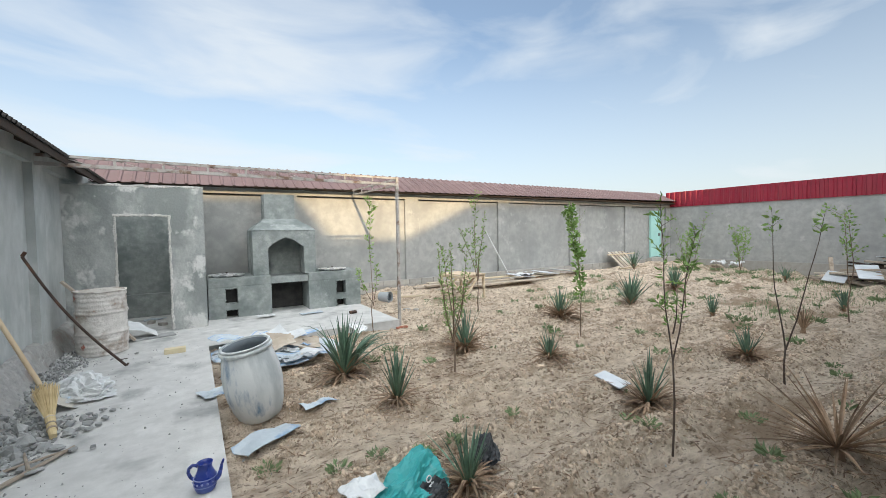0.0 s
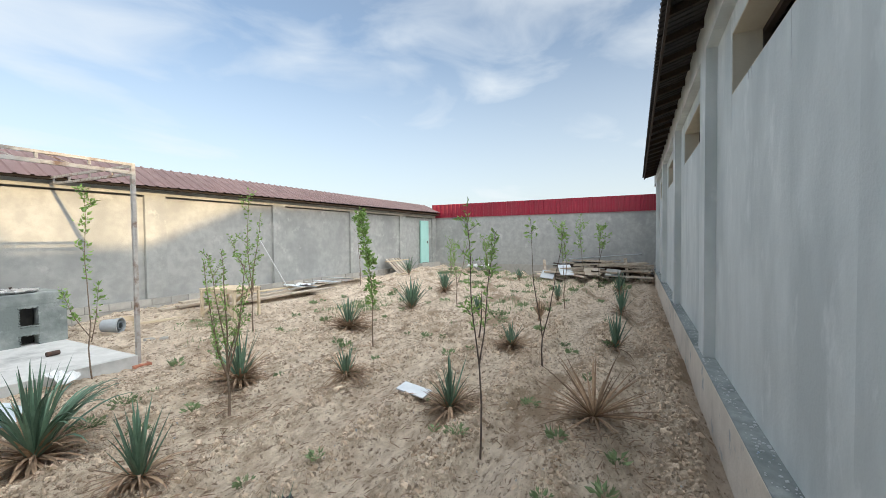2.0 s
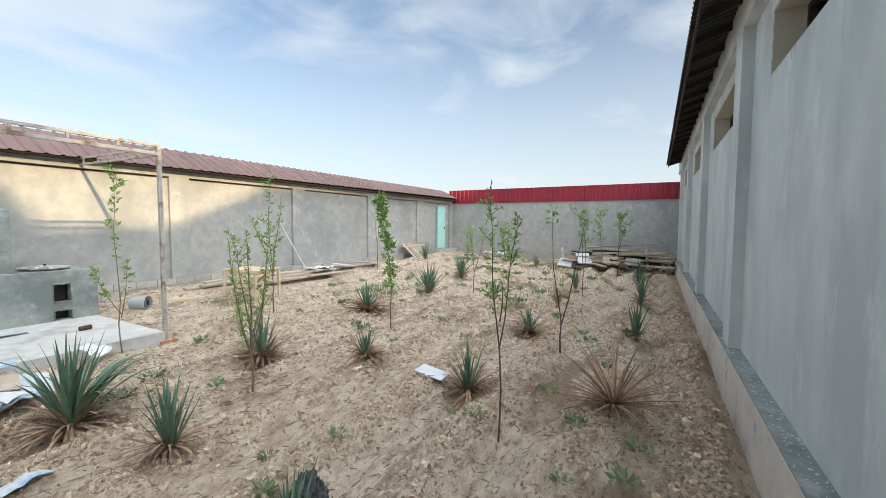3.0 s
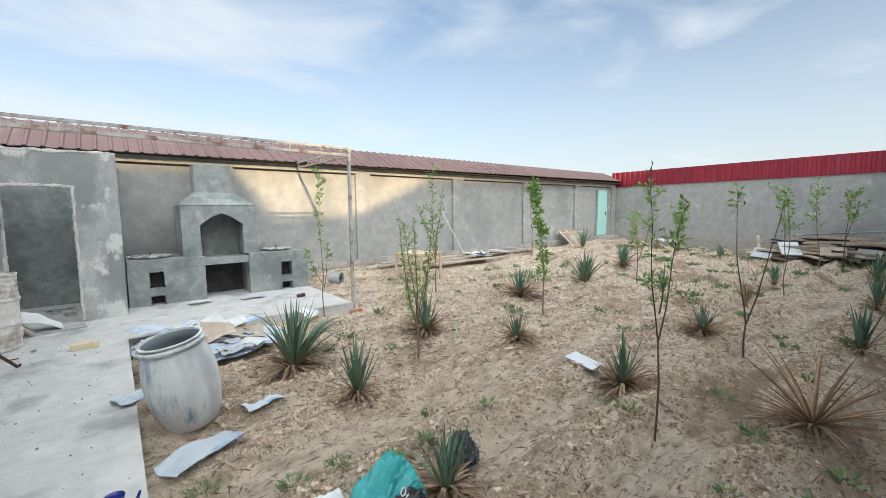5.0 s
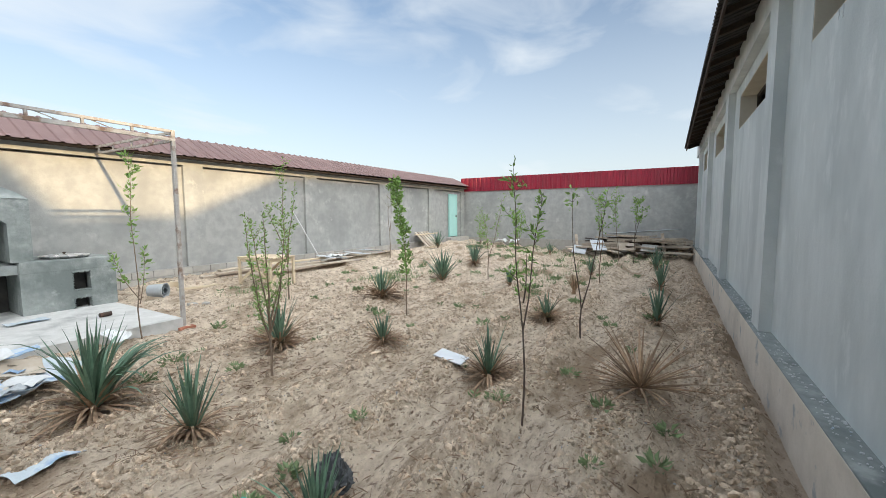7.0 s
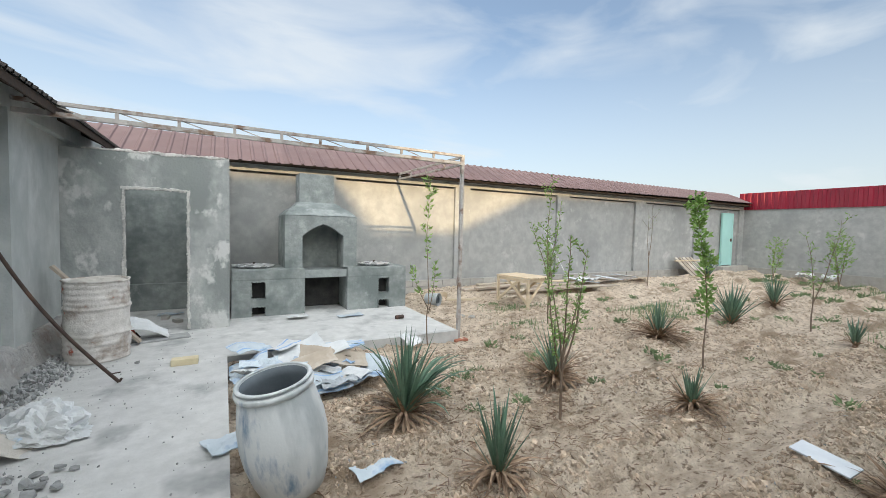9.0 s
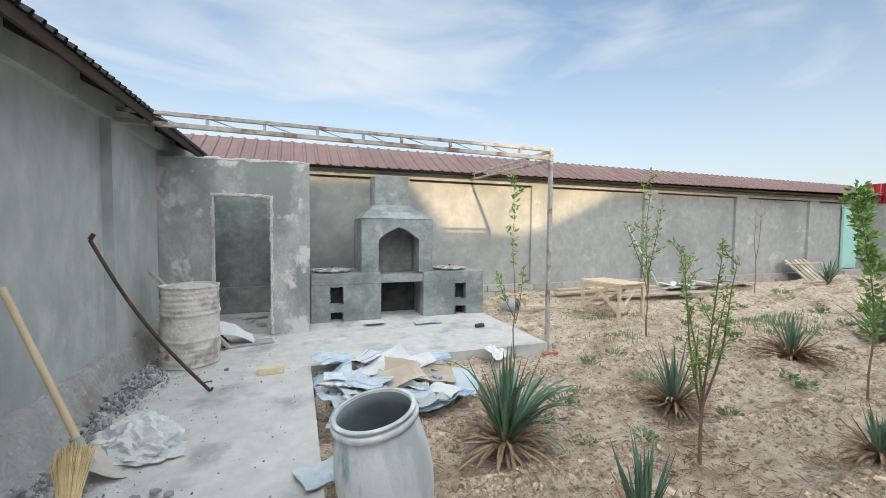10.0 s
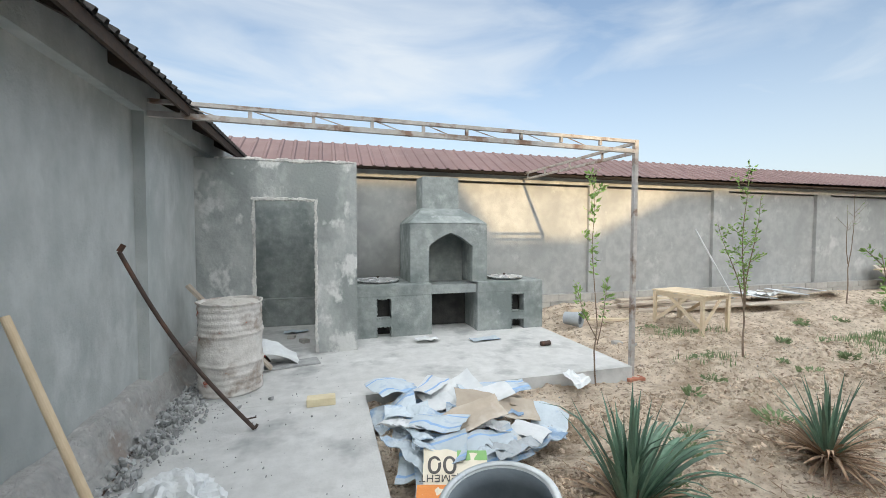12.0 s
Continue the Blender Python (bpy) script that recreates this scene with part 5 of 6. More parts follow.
for k in range(5):
    part("slat", beam(bmesh.new(), (13.75 + 0.22 * k, 9.45, 0.05), (13.62 + 0.22 * k, 10.1, 0.72), 0.2, 0.025), M_KRAFT, cr)
for f in (0.1, 0.85):
    part("crosspiece", beam(bmesh.new(), (13.4, 9.42 + 0.64 * f, 0.02 + 0.67 * f + 0.03), (15.1, 9.40 + 0.64 * f, 0.03 + 0.67 * f + 0.03), 0.07, 0.04), M_LIGHTWOOD, cr)
part("base_board", beam(bmesh.new(), (13.5, 9.2, 0.06), (15.4, 9.1, 0.07), 0.18, 0.05), M_OLDWOOD, cr)

# ---- scrap heap in the far corner ----
rnd = random.Random(77)
SCRAP = "scrap heap"
for k in range(64):
    f = (k / 63) ** 0.8
    y0 = rnd.uniform(0.5, 4.5) if f < 0.5 else rnd.gauss(2.0, 0.9)
    x0 = rnd.uniform(16.1, 17.5)
    ln = rnd.uniform(1.0, 2.6)
    an = rnd.choice((90, 80, 105, 95, 84, 60)) + rnd.uniform(-12, 12)
    top = 0.75 * math.exp(-((y0 - 2.0) / 1.7) ** 2)
    z = -0.08 + f * top
    c = Vector((x0, y0, z))
    d = Vector((math.cos(radians(an)), math.sin(radians(an)), rnd.uniform(-0.1, 0.1))) * ln / 2
    a, b = c - d, c + d
    a.y, b.y = min(max(a.y, 0.3), 4.8), min(max(b.y, 0.3), 4.8)
    a.x, b.x = min(a.x, 18.05), min(b.x, 18.05)
    mt = rnd.choice((M_OLDWOOD, M_OLDWOOD, M_OLDWOOD, M_DARKWOOD, M_KRAFT))
    stick("scrap_timber", a, b, rnd.choice((0.07, 0.12, 0.18)), rnd.choice((0.04, 0.06)), mt, "weathered scrap timber thrown on a heap", "timber", group=SCRAP)
for k, (x, y, z, w, l, rx, ry, rz, mt) in enumerate((
        (17.1, 2.05, 0.74, 2.7, 0.4, 6, 5, 86, M_ZINC), (16.25, 3.4, 0.24, 0.9, 0.5, 0, -22, 20, M_ZINC), (16.05, 4.05, 0.06, 0.9, 0.5, 8, -14, 5, M_ZINC),
        (16.1, 2.4, 0.22, 0.35, 0.6, 0, -42, 14, M_KRAFT), (16.05, 1.65, 0.2, 0.32, 0.5, 5, -46, -12, M_FENCE), (17.3, 3.2, 0.42, 1.4, 0.6, 6, 8, 60, M_OLDROOF), (16.7, 1.0, 0.30, 1.2, 0.4, 6, -8, 80, M_OLDWOOD))):
    o = tagged(part("scrap_sheet", boxes((-w / 2, w / 2, -l / 2, l / 2, 0, 0.02)), mt), "bent grey sheet on the scrap heap", "sheet", group=SCRAP)
    o.matrix_world = pose(x, y, z, rx, ry, rz)
for y0, z1 in ((4.2, 0.62), (1.15, 0.72), (0.45, 0.42), (0.62, 0.35)):
    stick("scrap_timber", (16.4, y0, -0.12), (16.6, y0 + 0.12, z1), 0.1, 0.06, M_OLDWOOD, "timber stub leaning on the scrap heap", "timber", group=SCRAP)
sheet("white_sack", 0.7, 0.5, 37, M_WHITE, (17.5, 7.85, 0.0), "white plastic bag beside the red-topped wall", "bag", 0.13, fold=0.06)
sheet("white_sack", 0.6, 0.4, 38, M_WHITE, (17.5, 7.25, 0.0), "white plastic bag beside the red-topped wall", "bag", 0.12, fold=0.06)


# ---- plants ----
def blade(length, width, bend, droop, seed, n=7):
    """A folded sword leaf from the origin along +z, bending towards +x."""
    bm = bmesh.new()
    rnd = random.Random(seed)
    x = z = 0.0
    a = 0.0
    rows = []
    for k in range(n + 1):
        f = k / n
        w = width * (0.65 + 0.9 * f if f < 0.4 else (1.01 - 0.01) * (1 - ((f - 0.4) / 0.6) ** 1.6)) + 0.0008
        c = Vector((x, 0, z))
        nx = Vector((-math.cos(a), 0, math.sin(a)))
        rows.append((bm.verts.new(c + Vector((0, -w / 2, 0)) + nx * w * 0.25), bm.verts.new(c), bm.verts.new(c + Vector((0, w / 2, 0)) + nx * w * 0.25)))
        a += (bend + droop * f * f) / n
        x += math.sin(a) * length / n
        z += math.cos(a) * length / n
    for p, q in zip(rows, rows[1:]):
        bm.faces.new((p[0], p[1], q[1], q[0]))
        bm.faces.new((p[1], p[2], q[2], q[1]))
    return bm


def mesh_of(name, bm, material):
    me = bpy.data.meshes.new(name)
    bm.to_mesh(me)
    bm.free()
    me.materials.append(material)
    return me


GREEN = [mesh_of("leaf", blade(1, 0.05, b, d, k), M_LEAF) for k, (b, d) in enumerate(((0.05, 0.0), (0.2, 0.1), (0.35, 0.2), (0.5, 0.9), (0.3, 3.6)))]
DRY = [mesh_of("dry_leaf", blade(1, 0.055, b, d, 9 + k), M_LEAFDRY) for k, (b, d) in enumerate(((0.2, 0.3), (0.6, 0.8), (0.9, 1.2), (0.1, 0.1), (0.5, 2.4)))]


def yucca(x, y, h, n_green, n_dry, seed, label, spread=55, dry_len=0.7, width=1.0, floppy=0.0):
    rnd = random.Random(seed)
    z = surface_z(x, y)
    p = tagged(empty("yucca", (x, y, z)), label, "plant", group="garden plants")
    bm = bmesh.new()
    rod(bm, (0, 0, -0.08), (0, 0, 0.07), 0.05, 0.028, 10)
    part("stem", roughen(bm, 0.01, 20), M_LEAFDRY, p)
    n_green = int(n_green * 1.0)
    for k in range(n_green):
        f = (k + 0.5) / n_green
        tilt = 0.56 * spread * f ** 1.3 + rnd.uniform(-10, 10)
        v = 4 if rnd.random() < floppy * (0.3 + f) else min(3, int(rnd.random() * (1.5 + 1.7 * f)))
        ln = h * rnd.uniform(0.6, 1.08) * (1.0 if f > 0.15 else 0.9)
        o = new("leaf", GREEN[v])
        o.parent = p
        o.matrix_local = pose(0, 0, 0.02, 0, 0, k * 137.5 + rnd.uniform(-15, 15)) @ pose(0.012, 0, 0, 0, tilt, 0) @ pose(0, 0, 0, 0, 0, rnd.uniform(-25, 25)) @ Matrix.Diagonal((ln, 0.8 * width * (0.4 + 0.5 * h), ln, 1))
    for k in range(int(2.3 * n_dry)):
        arch = rnd.random() < 0.6
        tilt = rnd.uniform(30, 88) if arch else rnd.uniform(40, 96)
        ln = 0.8 * h * dry_len * rnd.uniform(0.5, 1.1)
        o = new("dry_leaf", DRY[rnd.choice((1, 2, 4, 4)) if arch else rnd.choice((0, 3, 3))])
        o.parent = p
        o.matrix_local = pose(0, 0, rnd.uniform(0.03, 0.10), 0, 0, k * 99 + rnd.uniform(-40, 40)) @ pose(0.03, 0, 0, 0, tilt, 0) @ Matrix.Diagonal((ln, 0.5 * width, ln, 1))
    return p


def drooping(plant, n, h, seed):
    """Long limp outer leaves that hang to one side."""
    rnd = random.Random(seed)
    for k in range(n):
        o = new("leaf", GREEN[4])
        o.parent = plant
        ln = h * rnd.uniform(0.8, 1.1)
        o.matrix_local = pose(0, 0, 0.05, 0, 0, rnd.uniform(-95, 60)) @ pose(0.03, 0, 0, 0, rnd.uniform(18, 50), 0) @ Matrix.Diagonal((ln * 0.85, 0.8, ln, 1))


LG = "green sword-leaved yucca with dry brown skirt"
LS = "small green yucca clump with brown dead leaves"
for k, (x, y, h, ng, nd, lab, sp, dl, wd, fl) in enumerate((
        (1.20, 4.86, 0.86, 46, 34, "large green yucca with drooping leaves on bare earth", 46, 0.7, 1.1, 0.25),
        (1.36, 3.66, 0.56, 46, 30, LG, 42, 0.7, 0.9, 0.0),
        (1.25, 2.27, 0.46, 38, 26, LG, 48, 0.7, 0.8, 0.0),
        (3.12, 4.98, 0.68, 34, 60, LG, 50, 0.85, 0.9, 0.1),
        (5.72, 5.45, 0.66, 40, 80, LG, 46, 1.0, 0.9, 0.0),
        (3.54, 3.67, 0.42, 30, 40, LS, 46, 0.9, 0.8, 0.0),
        (8.45, 5.75, 0.85, 60, 20, "large blue-green yucca in the bed", 66, 0.6, 1.2, 0.1),
        (11.0, 6.1, 0.75, 42, 30, LG, 55, 0.7, 1.1, 0.1),
        (3.47, 2.28, 0.56, 32, 40, LG, 34, 0.75, 0.9, 0.0),
        (6.02, 2.43, 0.52, 26, 40, LS, 44, 0.8, 0.9, 0.0),
        (6.38, 0.92, 0.62, 30, 14, LG, 40, 0.7, 1.0, 0.0),
        (9.2, 1.0, 0.66, 30, 14, LG, 48, 0.7, 1.1, 0.0),
        (12.3, 1.22, 0.7, 28, 14, LG, 48, 0.7, 1.2, 0.0),
        (11.4, 2.75, 0.5, 26, 10, LS, 46, 0.7, 1.1, 0.0),
        (14.6, 4.8, 0.5, 24, 8, LS, 48, 0.7, 1.2, 0.0),
        (13.6, 9.0, 0.75, 36, 10, "green yucca near the fence boards", 60, 0.7, 1.2, 0.1),
        (8.5, 4.0, 0.5, 26, 12, LS, 48, 0.7, 1.0, 0.0))):
    plant = yucca(x, y, h, ng, nd, 300 + k, lab, sp, dl, wd, fl)
    if k == 0:
        drooping(plant, 22, 0.8, 4)
# a dead one with long stiff leaves, and a dry tuft
for (x, y, h, n, sd, lab) in ((3.63, 0.93, 0.62, 70, 9, "dead yucca with long brown leaves splayed out"), (8.5, 2.57, 0.42, 34, 10, "dry brown tuft standing in the bed")):
    rnd = random.Random(sd)
    p = tagged(empty("dry_yucca", (x, y, surface_z(x, y) + 0.03)), lab, "plant", group="garden plants")
    part("stem", rod(bmesh.new(), (0, 0, -0.08), (0, 0, 0.06), 0.05, 0.03, 10), M_LEAFDRY, p)
    for k in range(n):
        o = new("dry_leaf", DRY[rnd.choice((0, 3, 3, 0))])
        o.parent = p
        ln = h * rnd.uniform(0.6, 1.1)
        o.matrix_local = pose(0, 0, 0.03, 0, 0, k * 137.5) @ pose(0.02, 0, 0, 0, rnd.uniform(-8, 8) + 12 + 72 * (k / n) ** 0.6 if h > 0.5 else 35 * rnd.random(), 0) @ Matrix.Diagonal((ln, rnd.uniform(0.28, 0.5), ln, 1))


def leaf_quad(bm, p, d, size, rnd, wide=0.42):
    d = d.normalized()
    s = d.cross(Vector((rnd.uniform(-1, 1), rnd.uniform(-1, 1), rnd.uniform(-0.3, 1)))).normalized()
    nrm = d.cross(s) * size * 0.12
    w = size * wide
    v = [bm.verts.new(q) for q in (p, p + d * size * 0.45 + s * w * 0.5 + nrm, p + d * size - nrm, p + d * size * 0.45 - s * w * 0.5 + nrm, p + d * size * 0.5)]
    bm.faces.new((v[0], v[4], v[2], v[1]))
    bm.faces.new((v[0], v[3], v[2], v[4]))


def sapling(x, y, stems, label, seed, bark, leaf=0.05, density=60, wide=0.42, r0=0.012, cluster=0.0, leaf_from=0.3):
    """stems: (start height, lean x, lean y, length, twigs, twig length) for each main stem."""
    rnd = random.Random(seed)
    z = surface_z(x, y) - 0.03
    t = tagged(empty("sapling", (x, y, z)), label, "tree", group="saplings")
    wood, crown = bmesh.new(), bmesh.new()
    base = stems[0][0]
    if base > 0.02:
        bend = Vector((rnd.uniform(-0.03, 0.03), rnd.uniform(-0.03, 0.03), 0))
        tube(wood, [Vector((0, 0, -0.05)), bend * 0.7 + Vector((0, 0, base * 0.3)), bend + Vector((0, 0, base * 0.6)), Vector((0, 0, base + 0.02))], [r0 * 1.1, r0, r0 * 0.92, r0 * 0.8], 7)
    for (h0, lx, ly, ln, twigs, tl) in stems:
        d = Vector((lx, ly, 1)).normalized()
        p = Vector((0, 0, h0))
        n = 9
        pts = [p]
        for k in range(n):
            d = (d + Vector((rnd.uniform(-0.09, 0.09), rnd.uniform(-0.09, 0.09), 0.06))).normalized()
            p = p + d * ln / n
            pts.append(p)
        tube(wood, pts, [r0 * 0.78 * (1 - k / n * 0.8) for k in range(n + 1)])

        def leafy(a, b, amount):
            for _ in range(max(1, int(amount))):
                q = a.lerp(b, rnd.random())
                dd = (b - a).normalized()
                out = Vector((rnd.uniform(-1, 1), rnd.uniform(-1, 1), rnd.uniform(-0.5, 0.8))).normalized()
                o = out * cluster * rnd.random()
                leaf_quad(crown, q + o, dd * 0.4 + out, leaf * rnd.uniform(0.6, 1.25), rnd, wide)
        for k in range(n):
            if (k + 1) / n > leaf_from:
                leafy(pts[k], pts[k + 1], density * ln / n)
        for k in range(twigs):
            f = rnd.uniform(leaf_from, 0.95) * n
            a = pts[int(f)].lerp(pts[int(f) + 1], f % 1)
            th = rnd.random() * 6.28
            d2 = Vector((math.cos(th), math.sin(th), rnd.uniform(0.6, 1.5))).normalized()
            b = a + d2 * tl * rnd.uniform(0.5, 1.1)
            rod(wood, a, b, r0 * 0.3, r0 * 0.12, 5, False)
            leafy(a.lerp(b, 0.25), b, density * (b - a).length)
    part("trunk", wood, bark, t, smooth=True)
    part("crown", crown, M_TREELEAF, t)


sapling(2.33, 6.68, ((0.7, -0.03, 0.22, 1.75, 6, 0.16), (0.55, -0.5, 0.1, 0.7, 2, 0.1), (0.5, 0.22, -0.2, 0.75, 2, 0.1)), "thin young fruit tree at the patio edge", 1, M_BARK, 0.07, 70, 0.45, 0.0085, 0.03, 0.35)
sapling(2.36, 4.12, ((0.42, -0.28, 0.1, 1.15, 4, 0.2), (0.44, -0.1, -0.06, 1.25, 4, 0.2), (0.42, 0.06, 0.1, 1.2, 4, 0.2), (0.45, 0.2, -0.06, 1.1, 4, 0.2), (0.5, 0.34, 0.1, 0.85, 3, 0.16), (0.4, -0.4, -0.1, 0.7, 3, 0.15)), "bushy young tree with many upright shoots", 2, M_BARK, 0.036, 120, 0.4, 0.013, 0.012, 0.25)
sapling(4.85, 6.95, ((0.5, -0.05, 0.0, 2.1, 8, 0.25), (0.7, -0.28, 0.05, 1.2, 4, 0.2), (0.8, 0.14, -0.05, 1.4, 4, 0.2), (0.7, 0.3, 0.1, 0.6, 2, 0.12)), "slender young tree with small pale leaves", 3, M_BARK, 0.055, 75, 0.5, 0.013, 0.03, 0.25)
sapling(2.87, 1.72, ((0.80, -0.06, 0.16, 1.3, 8, 0.12), (0.80, 0.12, -0.20, 1.1, 8, 0.12), (1.02, 0.2, -0.15, 0.4, 0, 0.1)), "forked young tree with dark stems and narrow leaves", 4, M_DARKBARK, 0.06, 60, 0.32, 0.0085, 0.012, 0.3)
sapling(5.2, 1.75, ((0.42, -0.03, 0.05, 1.6, 2, 0.1), (0.42, 0.1, -0.17, 1.6, 2, 0.1)), "young tree with two bare stems and leafy tips", 5, M_DARKBARK, 0.07, 45, 0.45, 0.011, 0.05, 0.8)
sapling(5.0, 4.37, ((0.5, 0.01, 0.0, 1.7, 14, 0.13),), "narrow young tree covered in bright green leaves", 6, M_BARK, 0.07, 200, 0.6, 0.011, 0.055, 0.15)
sapling(10.4, 8.9, ((0.8, 0.05, 0.0, 1.6, 5, 0.45), (0.9, -0.12, 0.0, 1.3, 4, 0.4)), "almost bare young tree by the fence", 7, M_BARK, 0.04, 6, 0.4, 0.012, 0.0, 0.5)
sapling(9.4, 2.2, ((0.6, -0.08, 0.1, 1.4, 6, 0.3), (0.7, 0.1, -0.1, 1.2, 5, 0.3)), "young tree with sparse pale leaves", 8, M_BARK, 0.07, 42, 0.5, 0.011, 0.05, 0.4)
sapling(15.2, 2.55, ((0.5, 0.0, 0.1, 2.1, 7, 0.35),), "young tree with sparse leaves before the wall", 9, M_BARK, 0.09, 50, 0.5, 0.013, 0.06, 0.4)
sapling(14.6, 2.0, ((0.7, -0.05, 0.0, 1.5, 6, 0.3), (0.9, 0.15, -0.2, 1.0, 4, 0.25)), "young tree with dark leafy tip before the wall", 10, M_DARKBARK, 0.1, 50, 0.5, 0.013, 0.06, 0.5)
sapling(16.2, 6.6, ((0.2, -0.1, 0.1, 1.5, 9, 0.35), (0.2, 0.1, -0.1, 1.5, 9, 0.35), (0.2, 0.0, 0.2, 1.2, 6, 0.3)), "low leafy shrub before the far wall", 11, M_BARK, 0.09, 50, 0.45, 0.014, 0.06, 0.3)
sapling(8.7, 4.62, ((0.45, -0.25, 0.0, 1.3, 5, 0.3), (0.5, 0.45, -0.1, 1.5, 5, 0.3)), "spreading young tree with thin light leaves", 12, M_BARK, 0.07, 40, 0.35, 0.012, 0.05, 0.3)
sapling(14.9, 7.75, ((0.3, -0.1, 0.0, 1.3, 8, 0.3), (0.3, 0.12, 0.0, 1.2, 8, 0.3)), "low leafy shrub by the fence corner", 13, M_BARK, 0.09, 45, 0.45, 0.013, 0.06, 0.2)


def weed_mesh(seed, n, r, leaf):
    rnd = random.Random(seed)
    bm = bmesh.new()
    for _ in range(n):
        th = rnd.random() * 6.28
        d = Vector((math.cos(th), math.sin(th), rnd.uniform(0.15, 1.3)))
        p = Vector((math.cos(th), math.sin(th), 0)) * r * rnd.random() ** 0.7
        p.z = 0.01 + 0.05 * rnd.random()
        leaf_quad(bm, p, d, leaf * rnd.uniform(0.6, 1.4), rnd, rnd.uniform(0.25, 0.5))
    me = bpy.data.meshes.new("weed")
    bm.to_mesh(me)
    bm.free()
    me.materials.append(M_WEED)
    return me


WEEDS = [weed_mesh(k, n, r, l) for k, (n, r, l) in enumerate(((60, 0.09, 0.055), (36, 0.06, 0.06), (90, 0.14, 0.05), (22, 0.05, 0.08), (14, 0.03, 0.05)))]
rnd = random.Random(21)
fixed = [(0.07, 3.2, 2), (0.5, 2.85, 0), (0.79, 2.81, 0), (2.0, 5.2, 2), (2.5, 5.6, 2), (1.9, 4.75, 2), (2.2, 4.45, 0), (1.6, 5.0, 2), (2.9, 1.95, 2), (3.1, 1.15, 3), (2.6, 0.75, 3), (2.35, 1.1, 0), (1.05, 2.55, 0),
         (3.5, 4.7, 0), (4.3, 3.8, 3), (6.2, 4.12, 3), (6.6, 1.7, 0), (7.6, 3.1, 2), (8.2, 3.3, 2), (1.35, 2.6, 1), (0.35, 5.1, 2), (3.9, 6.6, 2), (4.3, 7.1, 2), (2.05, 2.7, 1), (1.75, 3.1, 0), (4.0, 1.6, 0), (3.2, 0.7, 3)]
for k in range(150):
    if k < len(fixed):
        x, y, v = fixed[k]
        sc = rnd.uniform(0.6, 0.95)
    else:
        x, y = rnd.uniform(0.1, 1.0) ** 0.8 * 17 + 0.2, rnd.uniform(0.9, 8.6)
        v, sc = rnd.choice((0, 1, 1, 2, 3, 4, 4, 4)), rnd.uniform(0.5, 1.2) * (1 + x / 25)
        if x < 3.1 and y > 6.4:
            continue
    o = tagged(new("weed", WEEDS[v]), "low green weed growing in the dry earth", "weed", group="weeds")
    o.matrix_world = pose(x, y, surface_z(x, y) + 0.01, 0, 0, rnd.uniform(0, 360)) @ Matrix.Diagonal((sc, sc, sc, 1))

# grass patches
bm_v, bm_f = [], []
for cx, cy, sx, sy, n in ((7.9, 6.9, 1.2, 0.5, 900), (17.5, 6.5, 1.2, 2.0, 900), (15.8, 4.5, 1.2, 1.6, 500), (5.1, 8.1, 0.6, 0.3, 260), (13.0, 3.2, 1.5, 1.2, 350), (10.0, 3.6, 1.0, 0.8, 300), (16.5, 1.8, 1.0, 0.8, 300), (4.2, 6.9, 0.6, 0.3, 120)):
    for _ in range(n):
        x, y = rnd.gauss(cx, sx * 0.5), rnd.gauss(cy, sy * 0.5)
        if y > 9.9 or x > 18.0 or y < 0.4:
            continue
        z, h, th = surface_z(x, y), rnd.uniform(0.04, 0.13), rnd.random() * 6.28
        w = 0.006 + 0.004 * rnd.random()
        dx, dy = math.cos(th), math.sin(th)
        b = len(bm_v)
        bm_v += [(x - dy * w, y + dx * w, z - 0.02), (x + dy * w, y - dx * w, z - 0.02), (x + dx * h * 0.4, y + dy * h * 0.4, z + h)]
        bm_f.append((b, b + 1, b + 2))
me = bpy.data.meshes.new("grass")
me.from_pydata(bm_v, [], bm_f)
me.materials.append(M_WEED)
tagged(new("grass", me), "patches of short green grass in the bed", "grass", kind="stuff")

# clods, stones and dead litter on the earth
ico = bmesh.new()
bmesh.ops.create_icosphere(ico, subdivisions=1, radius=1.0)
ICO_V = np.array([v.co[:] for v in ico.verts])
ICO_F = np.array([[v.index for v in f.verts] for f in ico.faces])
ico.free()


def scatter(name, count, seed, where, sizes, material, label, sink=0.4):
    g = np.random.default_rng(seed)
    vs, fs = [], []
    for k in range(count):
        x, y = where(g)
        if (x < 3.0 and y > 6.68) or x < -0.17 or furrow(x, y) < g.uniform(-1.0, 0.5):
            continue
        r = sizes[0] * (sizes[1] / sizes[0]) ** (g.random() ** 2.2)
        q = Euler(tuple(g.random(3) * 6.28)).to_matrix()
        v = ICO_V * (r * np.array([1, g.uniform(0.5, 1), g.uniform(0.3, 0.65)])) * (1 + g.uniform(-0.35, 0.35, (len(ICO_V), 1)))
        v = v @ np.array(q) + np.array([x, y, surface_z(x, y) + r * (0.55 - sink)])
        fs.append(ICO_F + len(vs) * len(ICO_V))
        vs.append(v)
    me = bpy.data.meshes.new(name)
    me.from_pydata(np.concatenate(vs).tolist(), [], np.concatenate(fs).tolist())
    me.materials.append(material)
    return tagged(new(name, me), label, "earth", kind="stuff")


def near_bed(g):
    return -0.1 + 8.0 * g.random() ** 1.4, 0.15 + 8.0 * g.random()


def near_wall(g):
    return 0.8 + 12 * g.random() ** 1.5, 0.12 + abs(g.normal(0, 0.28))


def ridge(g):
    x = 0.4 + 8 * g.random() ** 1.3
    return x, 0.205 + 0.82 * g.integers(0, 8) + 0.03 * x + g.normal(0, 0.11)


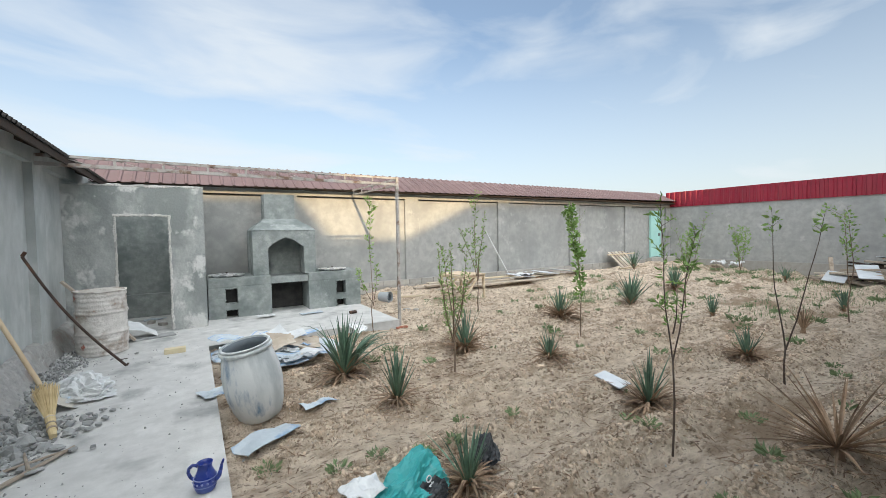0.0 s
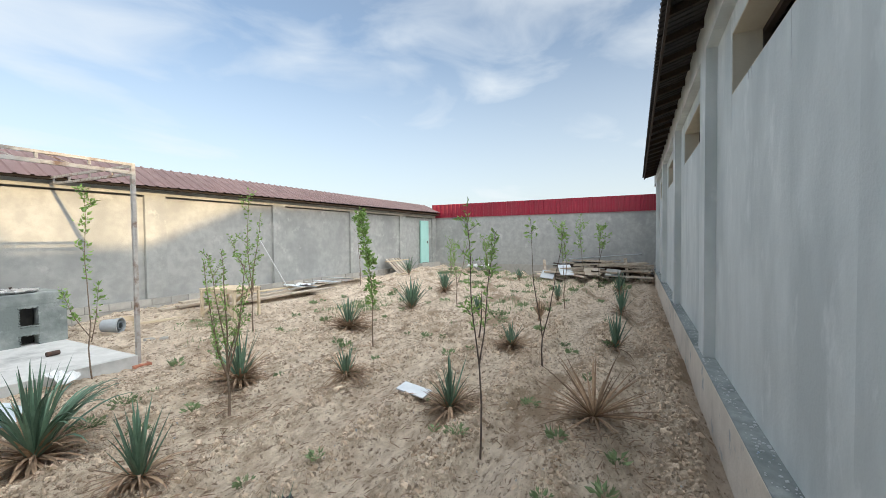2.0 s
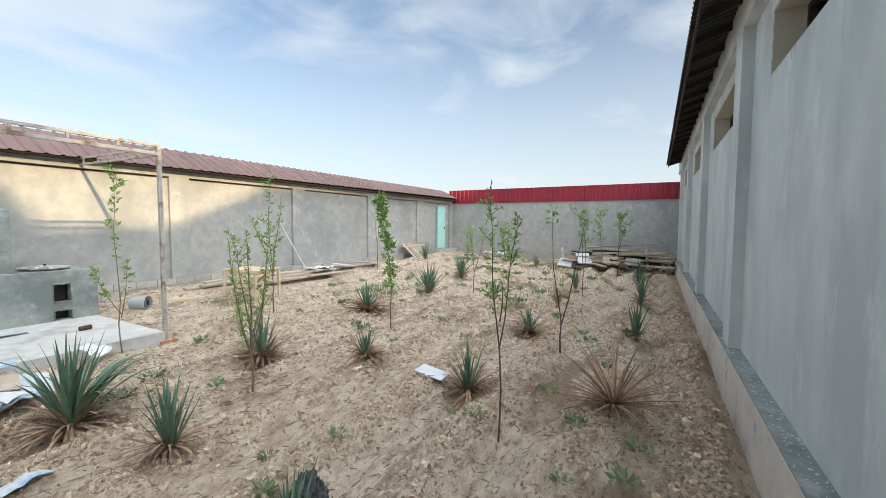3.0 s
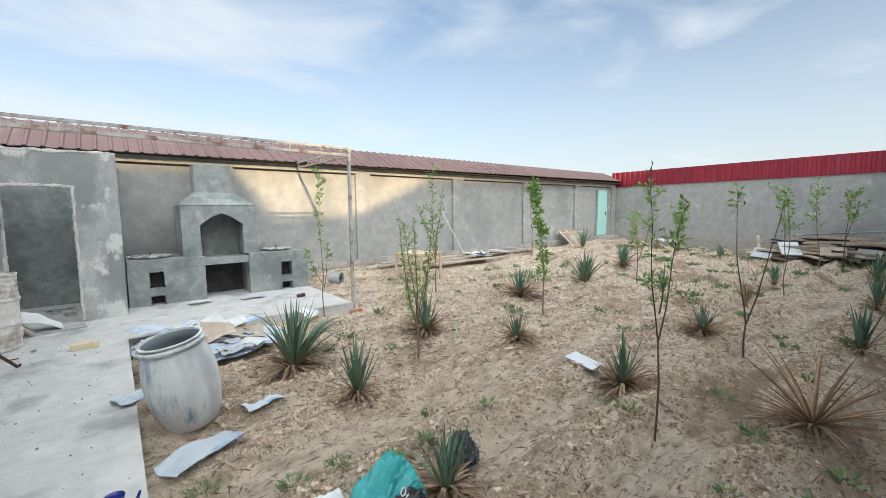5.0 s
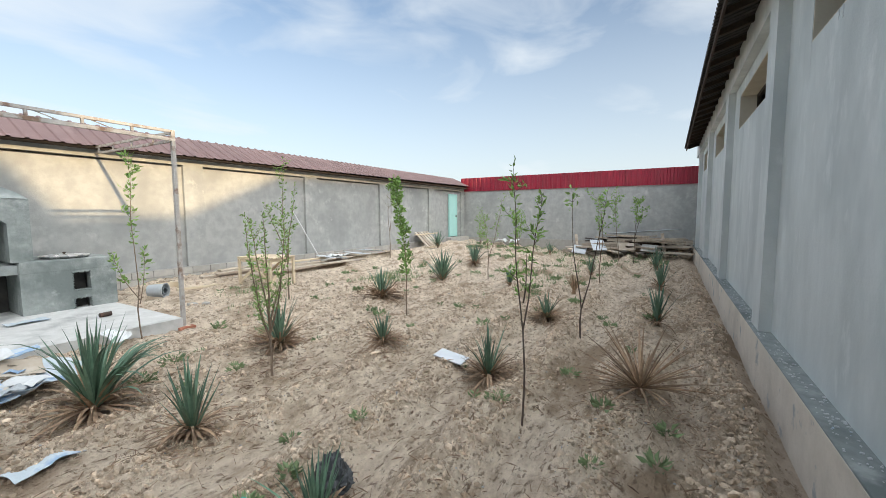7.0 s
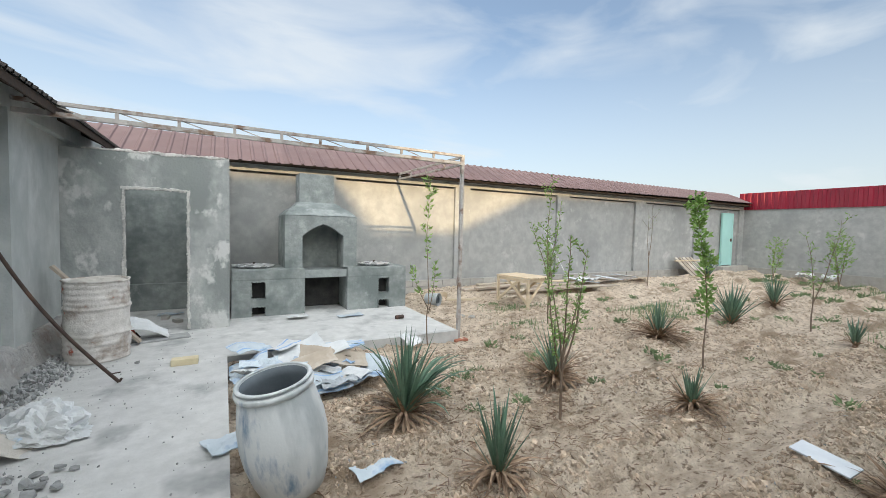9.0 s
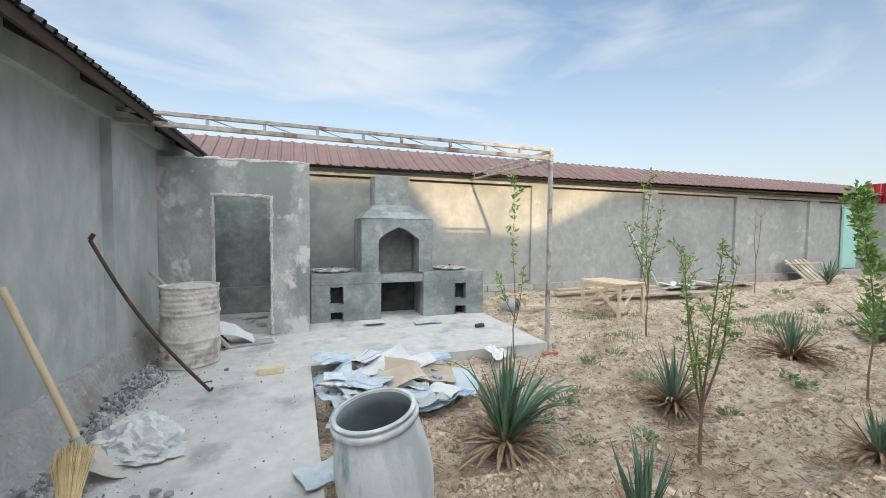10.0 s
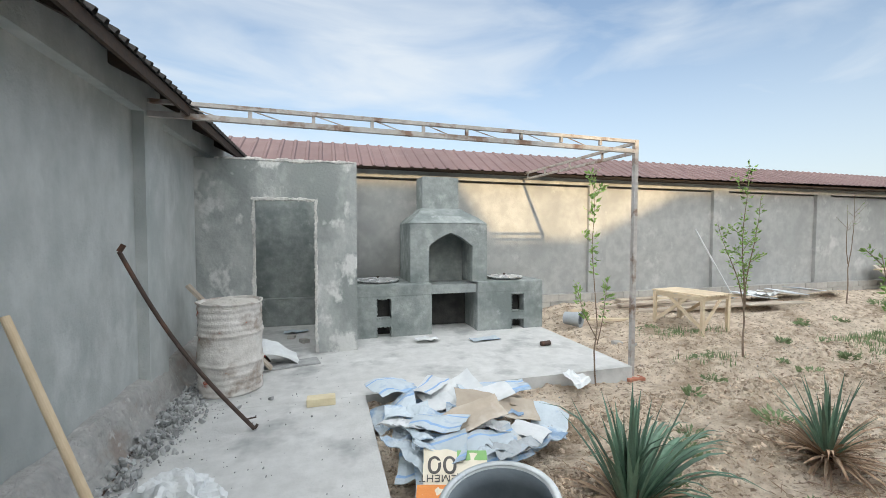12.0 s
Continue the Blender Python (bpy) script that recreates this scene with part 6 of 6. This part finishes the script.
def whole(g):
    return 0.2 + 19 * g.random(), 0.2 + 9.7 * g.random()


scatter("clods", 52000, 1, near_bed, (0.005, 0.026), M_CLOD, "small earth clods over the bed")
scatter("clods", 4000, 2, near_wall, (0.008, 0.04), M_CLOD, "earth clods along the wall's foot")
scatter("clods", 14000, 3, ridge, (0.008, 0.038), M_CLOD, "clods on the ridges of the bed")
scatter("clods", 2500, 4, whole, (0.015, 0.035), M_CLOD, "small earth clods over the bed")


def litter(count, seed):
    """Dead leaf and twig bits strewn over the bed, thickest round the plants."""
    g = random.Random(seed)
    spots = [(1.2, 4.86, 0.5), (1.36, 3.66, 0.3), (1.25, 2.27, 0.3), (3.12, 4.98, 0.5), (5.72, 5.45, 0.6), (3.54, 3.67, 0.35), (3.47, 2.28, 0.35), (6.02, 2.43, 0.35), (3.63, 0.93, 0.5), (2.4, 4.2, 0.4)]
    vs, fs = [], []
    for _ in range(count):
        if g.random() < 0.55:
            cx, cy, r = g.choice(spots)
            x, y = g.gauss(cx, r * 0.6), g.gauss(cy, r * 0.6)
        else:
            x, y = 0.1 + 7.5 * g.random() ** 1.3, 0.3 + 6.2 * g.random()
        if x < -0.1 or (x < 3.0 and y > 6.6):
            continue
        ln, w, th, z = g.uniform(0.02, 0.12), g.uniform(0.0015, 0.005), g.random() * 6.28, surface_z(x, y) + 0.008
        d, q = Vector((math.cos(th), math.sin(th), g.uniform(-0.1, 0.35))) * ln, Vector((-math.sin(th), math.cos(th), 0)) * w
        p, b = Vector((x, y, z)), len(vs)
        vs += [p + q, p - q, p + d * 0.5 + Vector((0, 0, w * 2)), p + d + q * 0.4, p + d - q * 0.4]
        fs += [(b, b + 1, b + 2), (b + 2, b + 4, b + 3), (b + 1, b + 4, b + 2), (b, b + 2, b + 3)]
    me = bpy.data.meshes.new("leaf_litter")
    me.from_pydata([v[:] for v in vs], [], fs)
    me.materials.append(M_LEAFDRY)
    tagged(new("leaf_litter", me), "brown dead leaf and twig litter on the earth", "litter", kind="stuff")


litter(5200, 12)


def grit(count, seed):
    """Cement crumbs trodden over the path."""
    g = random.Random(seed)
    bm = bmesh.new()
    for _ in range(count):
        y = g.uniform(3.0, 8.2)
        x = g.choice((g.uniform(-1.7, -0.25), -1.75 + abs(g.gauss(0, 0.35))))
        r = g.uniform(0.0025, 0.007) * g.choice((1, 1, 1.6))
        lump(bm, Vector((min(x, -0.25), y, r * 0.4)), r, g)
    tagged(part("path_grit", bm, M_RUBBLE), "dark cement grit scattered over the path", "grit", kind="stuff")


grit(420, 31)
shards = random.Random(17)
for k in range(44):
    x, y, r = -1.62 + 0.6 * shards.random(), 3.75 + 1.0 * shards.random(), shards.uniform(0.025, 0.065)
    bm = bmesh.new()
    n = shards.choice((4, 5, 6))
    ring = [Vector((math.cos(6.283 * i / n) * r * shards.uniform(0.6, 1.3), math.sin(6.283 * i / n) * r * shards.uniform(0.5, 1.1), 0)) for i in range(n)]
    lo, hi = [bm.verts.new(p) for p in ring], [bm.verts.new(p * 0.93 + Vector((0, 0, shards.uniform(0.01, 0.018)))) for p in ring]
    bm.faces.new(list(reversed(lo)))
    bm.faces.new(hi)
    for i in range(n):
        bm.faces.new((lo[i], lo[(i + 1) % n], hi[(i + 1) % n], hi[i]))
    o = tagged(part("concrete_shard", bm, M_RUBBLE), "flat grey cement flake lying on the path", "rubble", group="concrete flakes")
    o.matrix_world = pose(x, y, 0.004 + 0.02 * shards.random(), shards.uniform(-12, 12), shards.uniform(-12, 12), shards.uniform(0, 360))
scatter("pebbles", 1500, 6, near_bed, (0.005, 0.015), M_FENCE, "pale pebbles and mortar crumbs on the earth", 0.1)

# plinth blocks along the fence, the last pieces of the setting
block_me = mesh_of("block", boxes((0, 0.385, 0, 0.03, 0, 0.142), bevel=0.008), M_BLOCK)
rnd = random.Random(3)
for row in range(3):
    x = -1.9 + 0.2 * (row % 2)
    while x < 16.2:
        o = new("block", block_me)
        o.parent = wall_north
        o.matrix_local = pose(x, FY - 0.035 + rnd.uniform(-0.006, 0.006), -0.145 + row * 0.152, 0, 0, rnd.uniform(-0.6, 0.6))
        x += 0.396
